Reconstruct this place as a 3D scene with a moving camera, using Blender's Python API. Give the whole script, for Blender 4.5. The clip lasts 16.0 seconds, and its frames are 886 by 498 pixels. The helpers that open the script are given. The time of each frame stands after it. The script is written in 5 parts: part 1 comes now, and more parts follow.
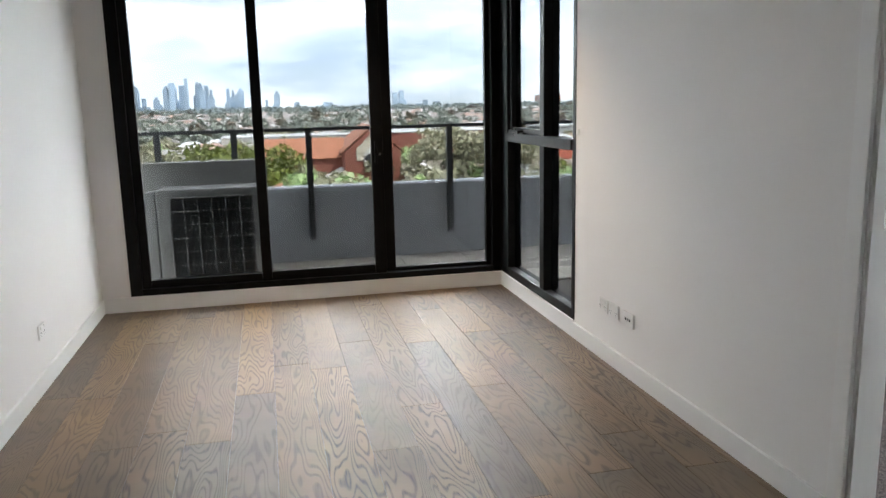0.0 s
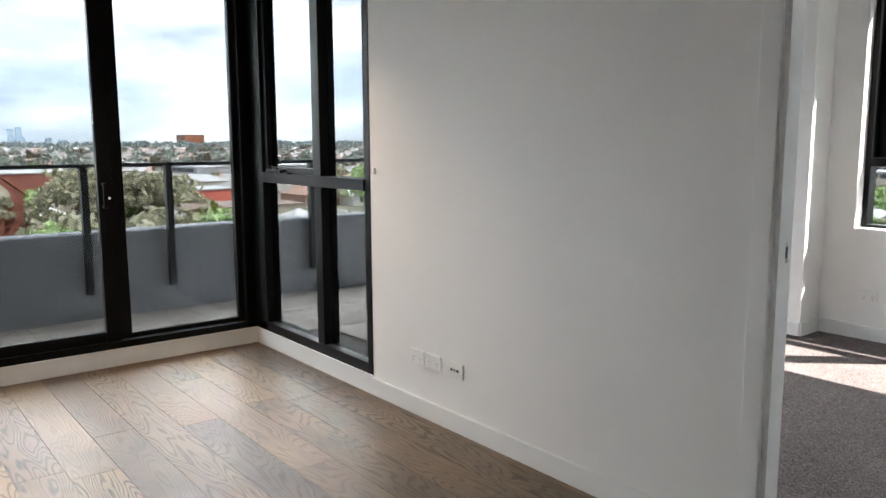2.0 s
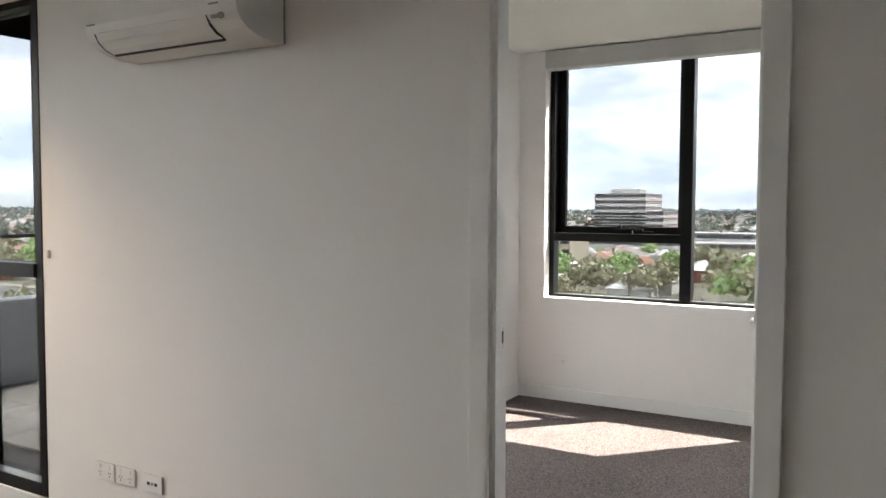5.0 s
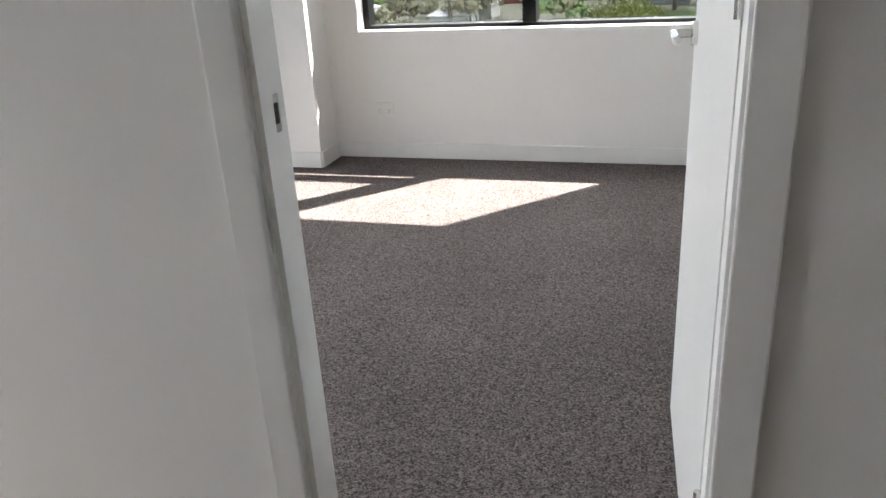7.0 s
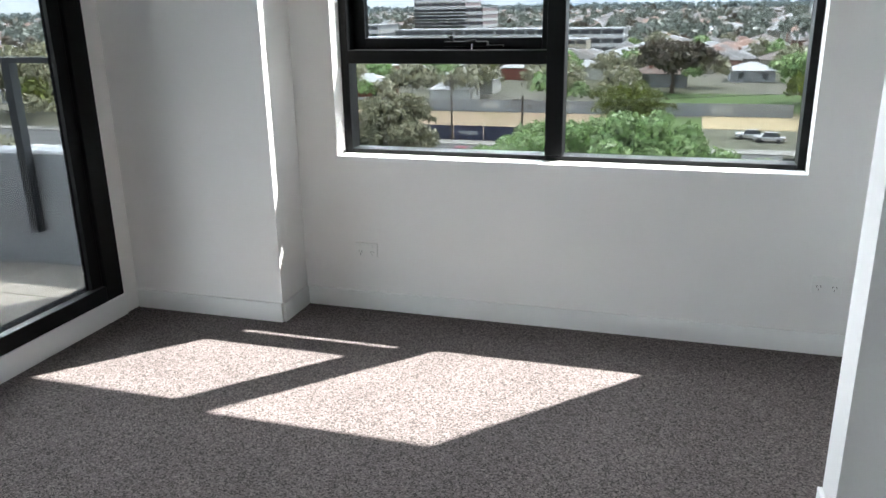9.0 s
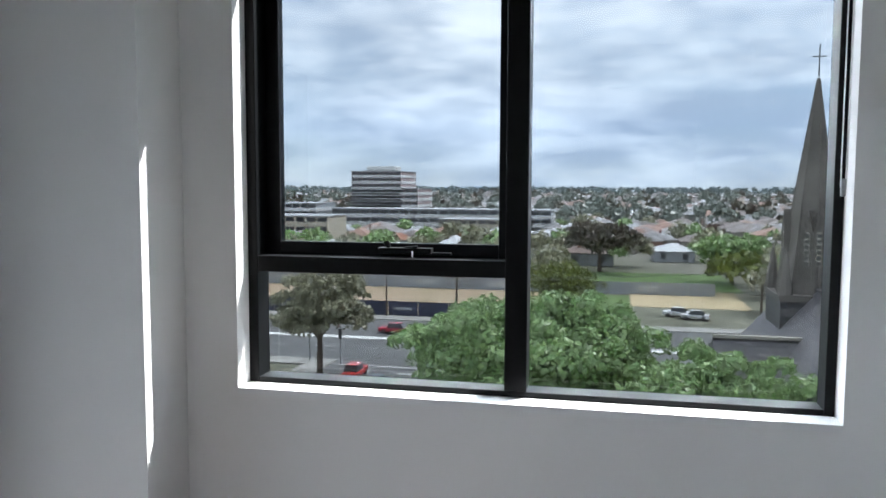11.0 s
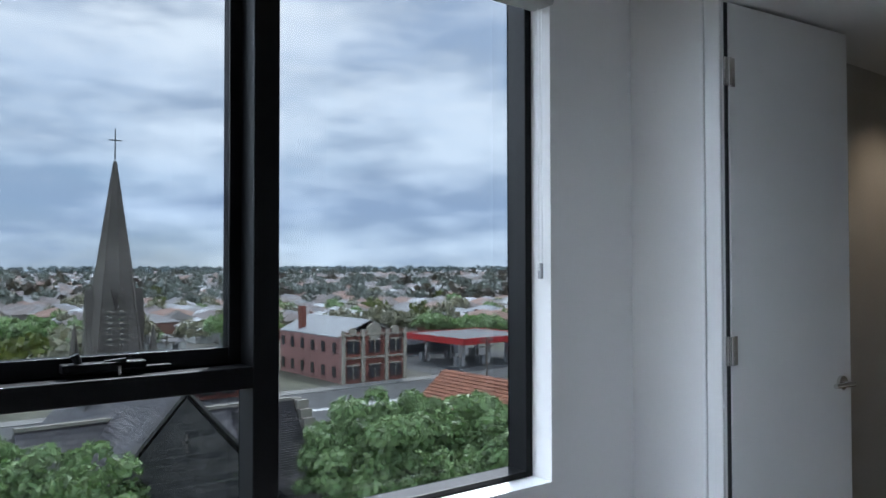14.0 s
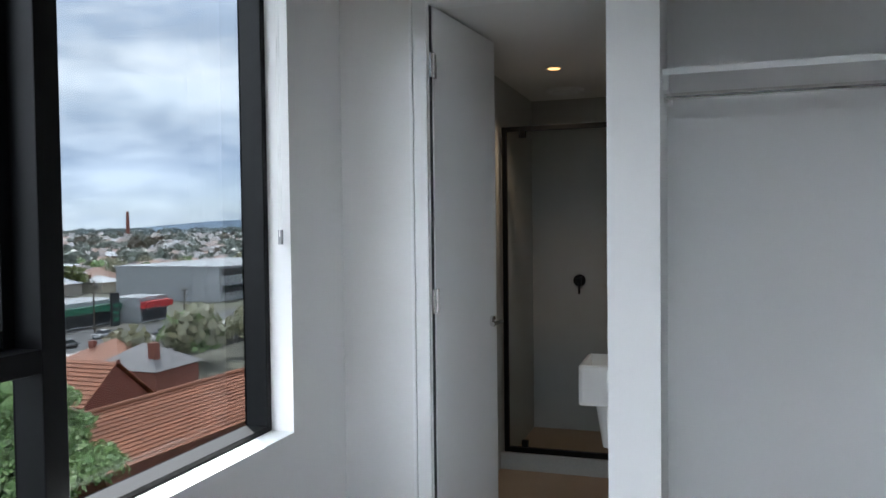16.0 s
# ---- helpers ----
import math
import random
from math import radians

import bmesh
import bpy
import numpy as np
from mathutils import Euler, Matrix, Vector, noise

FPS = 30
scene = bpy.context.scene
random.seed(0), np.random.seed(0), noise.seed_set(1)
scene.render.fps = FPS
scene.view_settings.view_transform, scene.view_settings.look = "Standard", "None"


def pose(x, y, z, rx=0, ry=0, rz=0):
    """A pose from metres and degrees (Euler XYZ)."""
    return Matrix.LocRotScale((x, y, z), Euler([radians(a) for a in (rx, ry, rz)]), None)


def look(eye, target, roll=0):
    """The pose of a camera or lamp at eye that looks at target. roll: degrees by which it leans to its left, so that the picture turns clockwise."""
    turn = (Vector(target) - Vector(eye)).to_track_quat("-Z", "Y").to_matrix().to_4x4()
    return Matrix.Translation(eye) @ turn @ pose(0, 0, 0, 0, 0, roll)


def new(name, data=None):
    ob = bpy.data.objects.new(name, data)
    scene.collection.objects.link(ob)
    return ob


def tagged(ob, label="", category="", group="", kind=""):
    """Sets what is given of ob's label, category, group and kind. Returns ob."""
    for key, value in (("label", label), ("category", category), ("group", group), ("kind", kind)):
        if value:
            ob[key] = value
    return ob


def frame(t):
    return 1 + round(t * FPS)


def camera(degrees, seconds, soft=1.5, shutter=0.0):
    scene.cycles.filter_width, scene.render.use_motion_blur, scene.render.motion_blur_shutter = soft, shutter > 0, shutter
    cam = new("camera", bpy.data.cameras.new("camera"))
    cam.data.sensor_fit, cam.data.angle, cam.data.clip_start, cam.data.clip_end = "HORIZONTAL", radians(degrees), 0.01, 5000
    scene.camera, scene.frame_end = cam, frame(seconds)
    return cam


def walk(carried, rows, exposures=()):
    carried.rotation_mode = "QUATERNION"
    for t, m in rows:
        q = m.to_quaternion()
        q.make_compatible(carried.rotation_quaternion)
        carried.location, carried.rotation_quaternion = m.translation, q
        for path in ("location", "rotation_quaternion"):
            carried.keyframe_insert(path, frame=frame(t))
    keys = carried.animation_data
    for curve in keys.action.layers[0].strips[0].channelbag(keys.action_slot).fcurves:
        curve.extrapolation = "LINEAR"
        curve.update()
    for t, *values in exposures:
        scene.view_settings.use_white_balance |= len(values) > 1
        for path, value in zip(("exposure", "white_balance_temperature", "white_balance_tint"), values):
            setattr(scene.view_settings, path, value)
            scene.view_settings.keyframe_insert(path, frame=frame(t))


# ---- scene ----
cam = camera(59.7, 16.0)
PATH = [
    (0, (-1.71, -6.006, 1.379), (-1.281, -4.088, 1.009), -1.3),
    (0.5, (-1.829, -5.761, 1.377), (-1.25, -3.881, 1.013), -2.0),
    (1, (-1.96, -5.564, 1.343), (-1.157, -3.766, 0.991), -1.3),
    (1.5, (-2.085, -5.404, 1.327), (-1.034, -3.734, 0.999), -0.9),
    (2, (-2.215, -5.284, 1.36), (-0.986, -3.731, 1.083), -0.2),
    (2.5, (-2.296, -5.248, 1.385), (-0.982, -3.745, 1.267), 1.1),
    (3, (-2.33, -5.242, 1.405), (-0.976, -3.77, 1.446), 2.2),
    (3.5, (-2.35, -5.237, 1.422), (-0.948, -3.817, 1.563), 2.8),
    (4, (-2.332, -5.23, 1.415), (-0.853, -3.892, 1.572), 2.8),
    (4.5, (-2.247, -5.18, 1.42), (-0.637, -3.996, 1.483), 2.0),
    (5, (-2.072, -5.123, 1.411), (-0.342, -4.123, 1.308), 0.2),
    (5.2, (-2.015, -5.097, 1.405), (-0.253, -4.163, 1.232), -0.4),
    (7.5, (-0.815, -4.67, 1.262), (0.924, -4.124, 0.438), -3.3),
    (8, (-0.552, -4.596, 1.249), (1.184, -4.044, 0.423), -2.7),
    (8.5, (-0.265, -4.514, 1.315), (1.507, -3.952, 0.561), -1.1),
    (9, (-0.042, -4.445, 1.425), (1.779, -3.881, 0.826), -1.0),
    (9.5, (0.095, -4.406, 1.459), (1.974, -3.849, 1.064), -0.6),
    (9.7, (0.171, -4.414, 1.471), (2.062, -3.845, 1.151), -0.2),
    (12, (1.072, -3.847, 1.501), (3.063, -3.658, 1.517), -0.1),
    (12.5, (1.216, -3.602, 1.509), (3.21, -3.757, 1.537), 0.1),
    (13, (1.294, -3.384, 1.513), (3.206, -3.97, 1.544), -0.3),
    (13.5, (1.26, -3.212, 1.509), (3.02, -4.16, 1.548), 0.3),
    (14, (1.347, -2.977, 1.513), (2.926, -4.204, 1.559), -0.1),
    (14.5, (1.509, -2.81, 1.502), (2.977, -4.168, 1.514), -0.9),
    (15, (1.683, -2.7, 1.497), (3.025, -4.182, 1.486), -0.9),
    (15.5, (1.818, -2.53, 1.489), (2.827, -4.256, 1.462), -1.6),
    (16, (1.806, -2.381, 1.535), (2.438, -4.278, 1.473), -0.7),
]
EXPOSURES = [(0.0, 3.95, 6500, 10), (2.0, 3.95, 6450, 10), (5.0, 3.95, 6900, 12), (5.2, 3.95, 6900, 12), (7.5, 4.1, 6400, 9), (8.2, 4.05, 6200, 7), (9.0, 3.8, 6150, 7), (9.7, 3.65, 6150, 8), (12.0, 3.0, 5650, 9), (14.0, 2.9, 5550, 9), (15.0, 2.85, 5500, 9), (16.0, 3.2, 5900, 9)]
SKY_STRENGTH, SUN_STRENGTH, FILL_STRENGTH, DOWNLIGHT_W = 0.104, 2.1, 1.42, 4.0
walk(cam, [(t, look(e, g, r)) for t, e, g, r in PATH], EXPOSURES)

# ---- world and sun ----
SUN_WAY = Vector((0.512, -0.472, 1.0)).normalized()
world = bpy.data.worlds.new("sky")
scene.world = world
world.use_nodes = True
wn, wl = world.node_tree.nodes, world.node_tree.links
wn.clear()
w_out, w_bg = wn.new("ShaderNodeOutputWorld"), wn.new("ShaderNodeBackground")
w_sky = wn.new("ShaderNodeTexSky")
w_sky.sky_type, w_sky.sun_disc = 'NISHITA', False
w_sky.sun_elevation, w_sky.sun_rotation = math.asin(SUN_WAY.z), math.atan2(SUN_WAY.x, SUN_WAY.y)
w_sky.air_density, w_sky.dust_density, w_sky.ozone_density = 1.0, 0.6, 1.5
w_tc, w_map, w_map2 = wn.new("ShaderNodeTexCoord"), wn.new("ShaderNodeMapping"), wn.new("ShaderNodeMapping")
w_map.inputs["Scale"].default_value = (1.4, 1.4, 4.6)
w_map2.inputs["Scale"].default_value = (2.6, 2.6, 9.0)
w_n1, w_n2 = wn.new("ShaderNodeTexNoise"), wn.new("ShaderNodeTexNoise")
w_n1.inputs["Scale"].default_value, w_n1.inputs["Detail"].default_value, w_n1.inputs["Roughness"].default_value = 1.3, 9.0, 0.66
w_n2.inputs["Scale"].default_value, w_n2.inputs["Detail"].default_value, w_n2.inputs["Roughness"].default_value = 1.5, 10.0, 0.62
w_cover, w_tone = wn.new("ShaderNodeValToRGB"), wn.new("ShaderNodeValToRGB")
w_cover.color_ramp.elements[0].position, w_cover.color_ramp.elements[1].position = 0.40, 0.58
w_cover.color_ramp.elements[0].color, w_cover.color_ramp.elements[1].color = (0.62, 0.62, 0.62, 1), (0.98, 0.98, 0.98, 1)
w_tone.color_ramp.elements[0].position, w_tone.color_ramp.elements[1].position = 0.40, 0.60
w_tone.color_ramp.elements[0].color, w_tone.color_ramp.elements[1].color = (6.0, 6.5, 7.3, 1), (11.8, 11.7, 11.6, 1)
w_mix = wn.new("ShaderNodeMix")
w_mix.data_type = 'RGBA'
wl.new(w_tc.outputs["Generated"], w_map.inputs["Vector"])
wl.new(w_tc.outputs["Generated"], w_map2.inputs["Vector"])
wl.new(w_map.outputs["Vector"], w_n1.inputs["Vector"])
wl.new(w_map2.outputs["Vector"], w_n2.inputs["Vector"])
wl.new(w_n1.outputs["Fac"], w_cover.inputs["Fac"])
wl.new(w_n2.outputs["Fac"], w_tone.inputs["Fac"])
wl.new(w_cover.outputs["Color"], w_mix.inputs["Factor"])
wl.new(w_sky.outputs["Color"], w_mix.inputs[6])
wl.new(w_tone.outputs["Color"], w_mix.inputs[7])
w_sep, w_band, w_mul = wn.new("ShaderNodeSeparateXYZ"), wn.new("ShaderNodeValToRGB"), wn.new("ShaderNodeMix")
w_mul.data_type, w_mul.blend_type = 'RGBA', 'MULTIPLY'
w_mul.inputs["Factor"].default_value = 1.0
be = w_band.color_ramp.elements
be[0].position, be[0].color = 0.0, (0.84, 0.91, 0.98, 1)
be[1].position, be[1].color = 0.30, (1.0, 1.0, 1.0, 1)
for p, c in ((0.03, (0.80, 0.88, 0.97, 1)), (0.075, (0.74, 0.83, 0.96, 1)), (0.14, (0.86, 0.91, 0.97, 1))):
    be.new(p).color = c
wl.new(w_tc.outputs["Generated"], w_sep.inputs["Vector"])
wl.new(w_sep.outputs["Z"], w_band.inputs["Fac"])
wl.new(w_mix.outputs[2], w_mul.inputs[6])
wl.new(w_band.outputs["Color"], w_mul.inputs[7])
wl.new(w_mul.outputs[2], w_bg.inputs["Color"])
w_bg.inputs["Strength"].default_value = SKY_STRENGTH
wl.new(w_bg.outputs["Background"], w_out.inputs["Surface"])

sun = new("sun", bpy.data.lights.new("sun", 'SUN'))
sun.data.energy, sun.data.angle, sun.data.color = SUN_STRENGTH, radians(0.6), (1.0, 0.95, 0.88)
sun.matrix_world = look(SUN_WAY * 50, (0, 0, 0))
# added fill: a second, very wide sun from the north-east that brightens the rooms
sky_fill = new("sky_fill_light", bpy.data.lights.new("sky_fill_light", 'SUN'))
sky_fill.data.energy, sky_fill.data.angle, sky_fill.data.color = FILL_STRENGTH, radians(160), (0.93, 0.97, 1.0)
sky_fill.data.cycles.use_multiple_importance_sampling = False
sky_fill.matrix_world = look(Vector((24, 33, 25)), (0, 0, 0))


# ---- materials ----
def material(name, colour, rough=0.6, metal=0.0, vary=0.12, scale=6.0, fine=0.0, fine_scale=120.0, bump=0.0, tint=None, spread=0.0, stretch=(1, 1, 1), spec=0.5):
    """A painted, stony or woven surface: base colour broken by a broad and a fine noise, with fine relief."""
    m = bpy.data.materials.new(name)
    m.use_nodes = True
    n, l = m.node_tree.nodes, m.node_tree.links
    b = n["Principled BSDF"]
    b.inputs["Roughness"].default_value, b.inputs["Metallic"].default_value = rough, metal
    b.inputs["Specular IOR Level"].default_value = spec
    tc, mp = n.new("ShaderNodeTexCoord"), n.new("ShaderNodeMapping")
    mp.inputs["Scale"].default_value = stretch
    l.new(tc.outputs["Object"], mp.inputs["Vector"])
    big, small = n.new("ShaderNodeTexNoise"), n.new("ShaderNodeTexNoise")
    big.inputs["Scale"].default_value, big.inputs["Detail"].default_value = scale, 5.0
    small.inputs["Scale"].default_value, small.inputs["Detail"].default_value = fine_scale, 2.0
    l.new(mp.outputs["Vector"], big.inputs["Vector"])
    l.new(mp.outputs["Vector"], small.inputs["Vector"])
    c2 = tint or tuple(c * (1 - vary) for c in colour)
    mix = n.new("ShaderNodeMix")
    mix.data_type = 'RGBA'
    mix.inputs[6].default_value, mix.inputs[7].default_value = (*colour, 1), (*c2, 1)
    ramp = n.new("ShaderNodeValToRGB")
    ramp.color_ramp.elements[0].position, ramp.color_ramp.elements[1].position = 0.35, 0.68
    l.new(big.outputs["Fac"], ramp.inputs["Fac"])
    l.new(ramp.outputs["Color"], mix.inputs["Factor"])
    last = mix.outputs[2]
    if fine:
        ra = n.new("ShaderNodeMapRange")
        ra.inputs["From Min"].default_value, ra.inputs["From Max"].default_value = 0.3, 0.7
        ra.inputs["To Min"].default_value, ra.inputs["To Max"].default_value = 1 - fine, 1 + fine
        l.new(small.outputs["Fac"], ra.inputs["Value"])
        hs = n.new("ShaderNodeHueSaturation")
        l.new(ra.outputs["Result"], hs.inputs["Value"])
        l.new(last, hs.inputs["Color"])
        last = hs.outputs["Color"]
    if spread:
        oi, ra2, hs2 = n.new("ShaderNodeObjectInfo"), n.new("ShaderNodeMapRange"), n.new("ShaderNodeHueSaturation")
        ra2.inputs["To Min"].default_value, ra2.inputs["To Max"].default_value = 1 - spread, 1 + spread
        l.new(oi.outputs["Random"], ra2.inputs["Value"])
        l.new(ra2.outputs["Result"], hs2.inputs["Value"])
        l.new(last, hs2.inputs["Color"])
        last = hs2.outputs["Color"]
    l.new(last, b.inputs["Base Color"])
    if bump:
        bp = n.new("ShaderNodeBump")
        bp.inputs["Strength"].default_value, bp.inputs["Distance"].default_value = bump, 0.01
        l.new(small.outputs["Fac"], bp.inputs["Height"])
        l.new(bp.outputs["Normal"], b.inputs["Normal"])
    return m


def island_material(name, colours, rough=0.7, bump=0.0):
    """One of several colours for each separate island of a joined mesh."""
    m = bpy.data.materials.new(name)
    m.use_nodes = True
    n, l = m.node_tree.nodes, m.node_tree.links
    b = n["Principled BSDF"]
    b.inputs["Roughness"].default_value = rough
    g, r = n.new("ShaderNodeNewGeometry"), n.new("ShaderNodeValToRGB")
    r.color_ramp.interpolation = 'CONSTANT'
    while len(r.color_ramp.elements) < len(colours):
        r.color_ramp.elements.new(0.5)
    for i, c in enumerate(colours):
        r.color_ramp.elements[i].position = i / len(colours)
        r.color_ramp.elements[i].color = (*c, 1)
    l.new(g.outputs["Random Per Island"], r.inputs["Fac"])
    l.new(r.outputs["Color"], b.inputs["Base Color"])
    return m


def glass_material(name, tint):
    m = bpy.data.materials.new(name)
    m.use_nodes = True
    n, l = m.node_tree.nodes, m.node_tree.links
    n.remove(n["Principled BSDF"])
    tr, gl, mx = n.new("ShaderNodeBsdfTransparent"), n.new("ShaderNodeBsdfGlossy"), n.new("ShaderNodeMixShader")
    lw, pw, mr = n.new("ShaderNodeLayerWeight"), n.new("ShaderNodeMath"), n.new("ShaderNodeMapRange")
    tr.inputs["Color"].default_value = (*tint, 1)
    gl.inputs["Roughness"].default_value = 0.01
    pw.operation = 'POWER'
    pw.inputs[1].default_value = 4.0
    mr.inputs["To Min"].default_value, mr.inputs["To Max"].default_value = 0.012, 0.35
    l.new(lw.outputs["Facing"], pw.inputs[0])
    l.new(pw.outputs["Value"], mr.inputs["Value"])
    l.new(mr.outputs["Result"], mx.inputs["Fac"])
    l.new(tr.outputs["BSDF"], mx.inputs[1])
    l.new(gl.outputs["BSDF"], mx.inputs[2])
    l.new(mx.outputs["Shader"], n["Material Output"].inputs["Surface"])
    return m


def lamp_material(name, colour, strength):
    m = bpy.data.materials.new(name)
    m.use_nodes = True
    b = m.node_tree.nodes["Principled BSDF"]
    b.inputs["Emission Color"].default_value, b.inputs["Emission Strength"].default_value = (*colour, 1), strength
    return m


def wood_material():
    """Limed, smoked oak boards with cathedral grain that runs along y; each board its own tone and cut."""
    m = bpy.data.materials.new("smoked_oak")
    m.use_nodes = True
    n, l = m.node_tree.nodes, m.node_tree.links
    b = n["Principled BSDF"]
    oi, tc, mp, add, mul = n.new("ShaderNodeObjectInfo"), n.new("ShaderNodeTexCoord"), n.new("ShaderNodeMapping"), n.new("ShaderNodeVectorMath"), n.new("ShaderNodeVectorMath")
    mul.operation = 'MULTIPLY'
    mul.inputs[1].default_value = (37.0, 91.0, 53.0)
    l.new(oi.outputs["Random"], mul.inputs[0])
    l.new(tc.outputs["Object"], add.inputs[0])
    l.new(mul.outputs["Vector"], add.inputs[1])
    mp.inputs["Scale"].default_value = (6.2, 0.95, 1.0)
    l.new(add.outputs["Vector"], mp.inputs["Vector"])
    field = n.new("ShaderNodeTexNoise")
    field.inputs["Scale"].default_value, field.inputs["Detail"].default_value, field.inputs["Roughness"].default_value = 1.0, 2.2, 0.42
    l.new(mp.outputs["Vector"], field.inputs["Vector"])
    rings = n.new("ShaderNodeMath")
    rings.operation = 'MULTIPLY'
    rings.inputs[1].default_value = 170.0
    l.new(field.outputs["Fac"], rings.inputs[0])
    sine = n.new("ShaderNodeMath")
    sine.operation = 'SINE'
    l.new(rings.outputs["Value"], sine.inputs[0])
    mp2 = n.new("ShaderNodeMapping")
    mp2.inputs["Scale"].default_value = (190.0, 9.0, 1.0)
    l.new(add.outputs["Vector"], mp2.inputs["Vector"])
    pore = n.new("ShaderNodeTexNoise")
    pore.inputs["Scale"].default_value, pore.inputs["Detail"].default_value = 1.0, 4.0
    l.new(mp2.outputs["Vector"], pore.inputs["Vector"])
    grain = n.new("ShaderNodeMapRange")
    grain.inputs["From Min"].default_value, grain.inputs["From Max"].default_value = 0.15, 1.0
    l.new(sine.outputs["Value"], grain.inputs["Value"])
    gm = n.new("ShaderNodeMath")
    gm.operation = 'MULTIPLY'
    l.new(grain.outputs["Result"], gm.inputs[0])
    l.new(pore.outputs["Fac"], gm.inputs[1])
    tone = n.new("ShaderNodeValToRGB")
    es = tone.color_ramp.elements
    es[0].position, es[0].color = 0.0, (0.262, 0.166, 0.078, 1)
    es[1].position, es[1].color = 1.0, (0.126, 0.095, 0.070, 1)
    for p, c in ((0.25, (0.148, 0.102, 0.062, 1)), (0.5, (0.220, 0.148, 0.080, 1)), (0.78, (0.160, 0.117, 0.076, 1))):
        e = es.new(p)
        e.color = c
    l.new(oi.outputs["Random"], tone.inputs["Fac"])
    mp3 = n.new("ShaderNodeTexNoise")
    mp3.inputs["Scale"].default_value, mp3.inputs["Detail"].default_value = 2.2, 4.0
    l.new(add.outputs["Vector"], mp3.inputs["Vector"])
    hs = n.new("ShaderNodeHueSaturation")
    rr = n.new("ShaderNodeMapRange")
    rr.inputs["From Min"].default_value, rr.inputs["From Max"].default_value = 0.3, 0.7
    rr.inputs["To Min"].default_value, rr.inputs["To Max"].default_value = 0.72, 1.25
    l.new(mp3.outputs["Fac"], rr.inputs["Value"])
    l.new(rr.outputs["Result"], hs.inputs["Value"])
    l.new(tone.outputs["Color"], hs.inputs["Color"])
    mix = n.new("ShaderNodeMix")
    mix.data_type = 'RGBA'
    mix.inputs[7].default_value = (0.042, 0.027, 0.018, 1)
    soft = n.new("ShaderNodeMath")
    soft.operation = 'MULTIPLY'
    figure = n.new("ShaderNodeMapRange")
    figure.inputs["From Min"].default_value, figure.inputs["From Max"].default_value = 0.0, 1.0
    figure.inputs["To Min"].default_value, figure.inputs["To Max"].default_value = 0.45, 1.6
    wn2 = n.new("ShaderNodeTexWhiteNoise")
    wn2.noise_dimensions = '1D'
    l.new(oi.outputs["Random"], wn2.inputs["W"])
    l.new(wn2.outputs["Value"], figure.inputs["Value"])
    l.new(figure.outputs["Result"], soft.inputs[1])
    l.new(gm.outputs["Value"], soft.inputs[0])
    l.new(soft.outputs["Value"], mix.inputs["Factor"])
    l.new(hs.outputs["Color"], mix.inputs[6])
    l.new(mix.outputs[2], b.inputs["Base Color"])
    b.inputs["Roughness"].default_value = 0.42
    b.inputs["Specular IOR Level"].default_value = 0.38
    rg = n.new("ShaderNodeMapRange")
    rg.inputs["To Min"].default_value, rg.inputs["To Max"].default_value = 0.33, 0.5
    l.new(mp3.outputs["Fac"], rg.inputs["Value"])
    l.new(rg.outputs["Result"], b.inputs["Roughness"])
    bp = n.new("ShaderNodeBump")
    bp.inputs["Strength"].default_value, bp.inputs["Distance"].default_value = 0.25, 0.002
    bp.invert = True
    l.new(gm.outputs["Value"], bp.inputs["Height"])
    l.new(bp.outputs["Normal"], b.inputs["Normal"])
    return m


def carpet_material():
    """Low loop pile: rows of small tufts, each its own shade of brown-grey."""
    m = material("loop_pile_carpet", (0.124, 0.106, 0.102), 0.95, 0, 0.16, 2.2, 0.16, 70.0, 0.0, spec=0.08)
    n, l = m.node_tree.nodes, m.node_tree.links
    b = n["Principled BSDF"]
    old = b.inputs["Base Color"].links[0].from_socket
    v, tc, mp = n.new("ShaderNodeTexVoronoi"), n.new("ShaderNodeTexCoord"), n.new("ShaderNodeMapping")
    mp.inputs["Scale"].default_value = (250.0, 190.0, 1.0)
    l.new(tc.outputs["Object"], mp.inputs["Vector"])
    l.new(mp.outputs["Vector"], v.inputs["Vector"])
    v.inputs["Scale"].default_value, v.inputs["Randomness"].default_value = 1.0, 0.8
    sep, shade, hs = n.new("ShaderNodeSeparateColor"), n.new("ShaderNodeMapRange"), n.new("ShaderNodeHueSaturation")
    shade.inputs["To Min"].default_value, shade.inputs["To Max"].default_value = 0.3, 1.75
    l.new(v.outputs["Color"], sep.inputs["Color"])
    l.new(sep.outputs["Red"], shade.inputs["Value"])
    l.new(shade.outputs["Result"], hs.inputs["Value"])
    l.new(old, hs.inputs["Color"])
    l.new(hs.outputs["Color"], b.inputs["Base Color"])
    bp = n.new("ShaderNodeBump")
    bp.inputs["Strength"].default_value, bp.inputs["Distance"].default_value = 0.6, 0.003
    bp.invert = True
    l.new(v.outputs["Distance"], bp.inputs["Height"])
    l.new(bp.outputs["Normal"], b.inputs["Normal"])
    return m


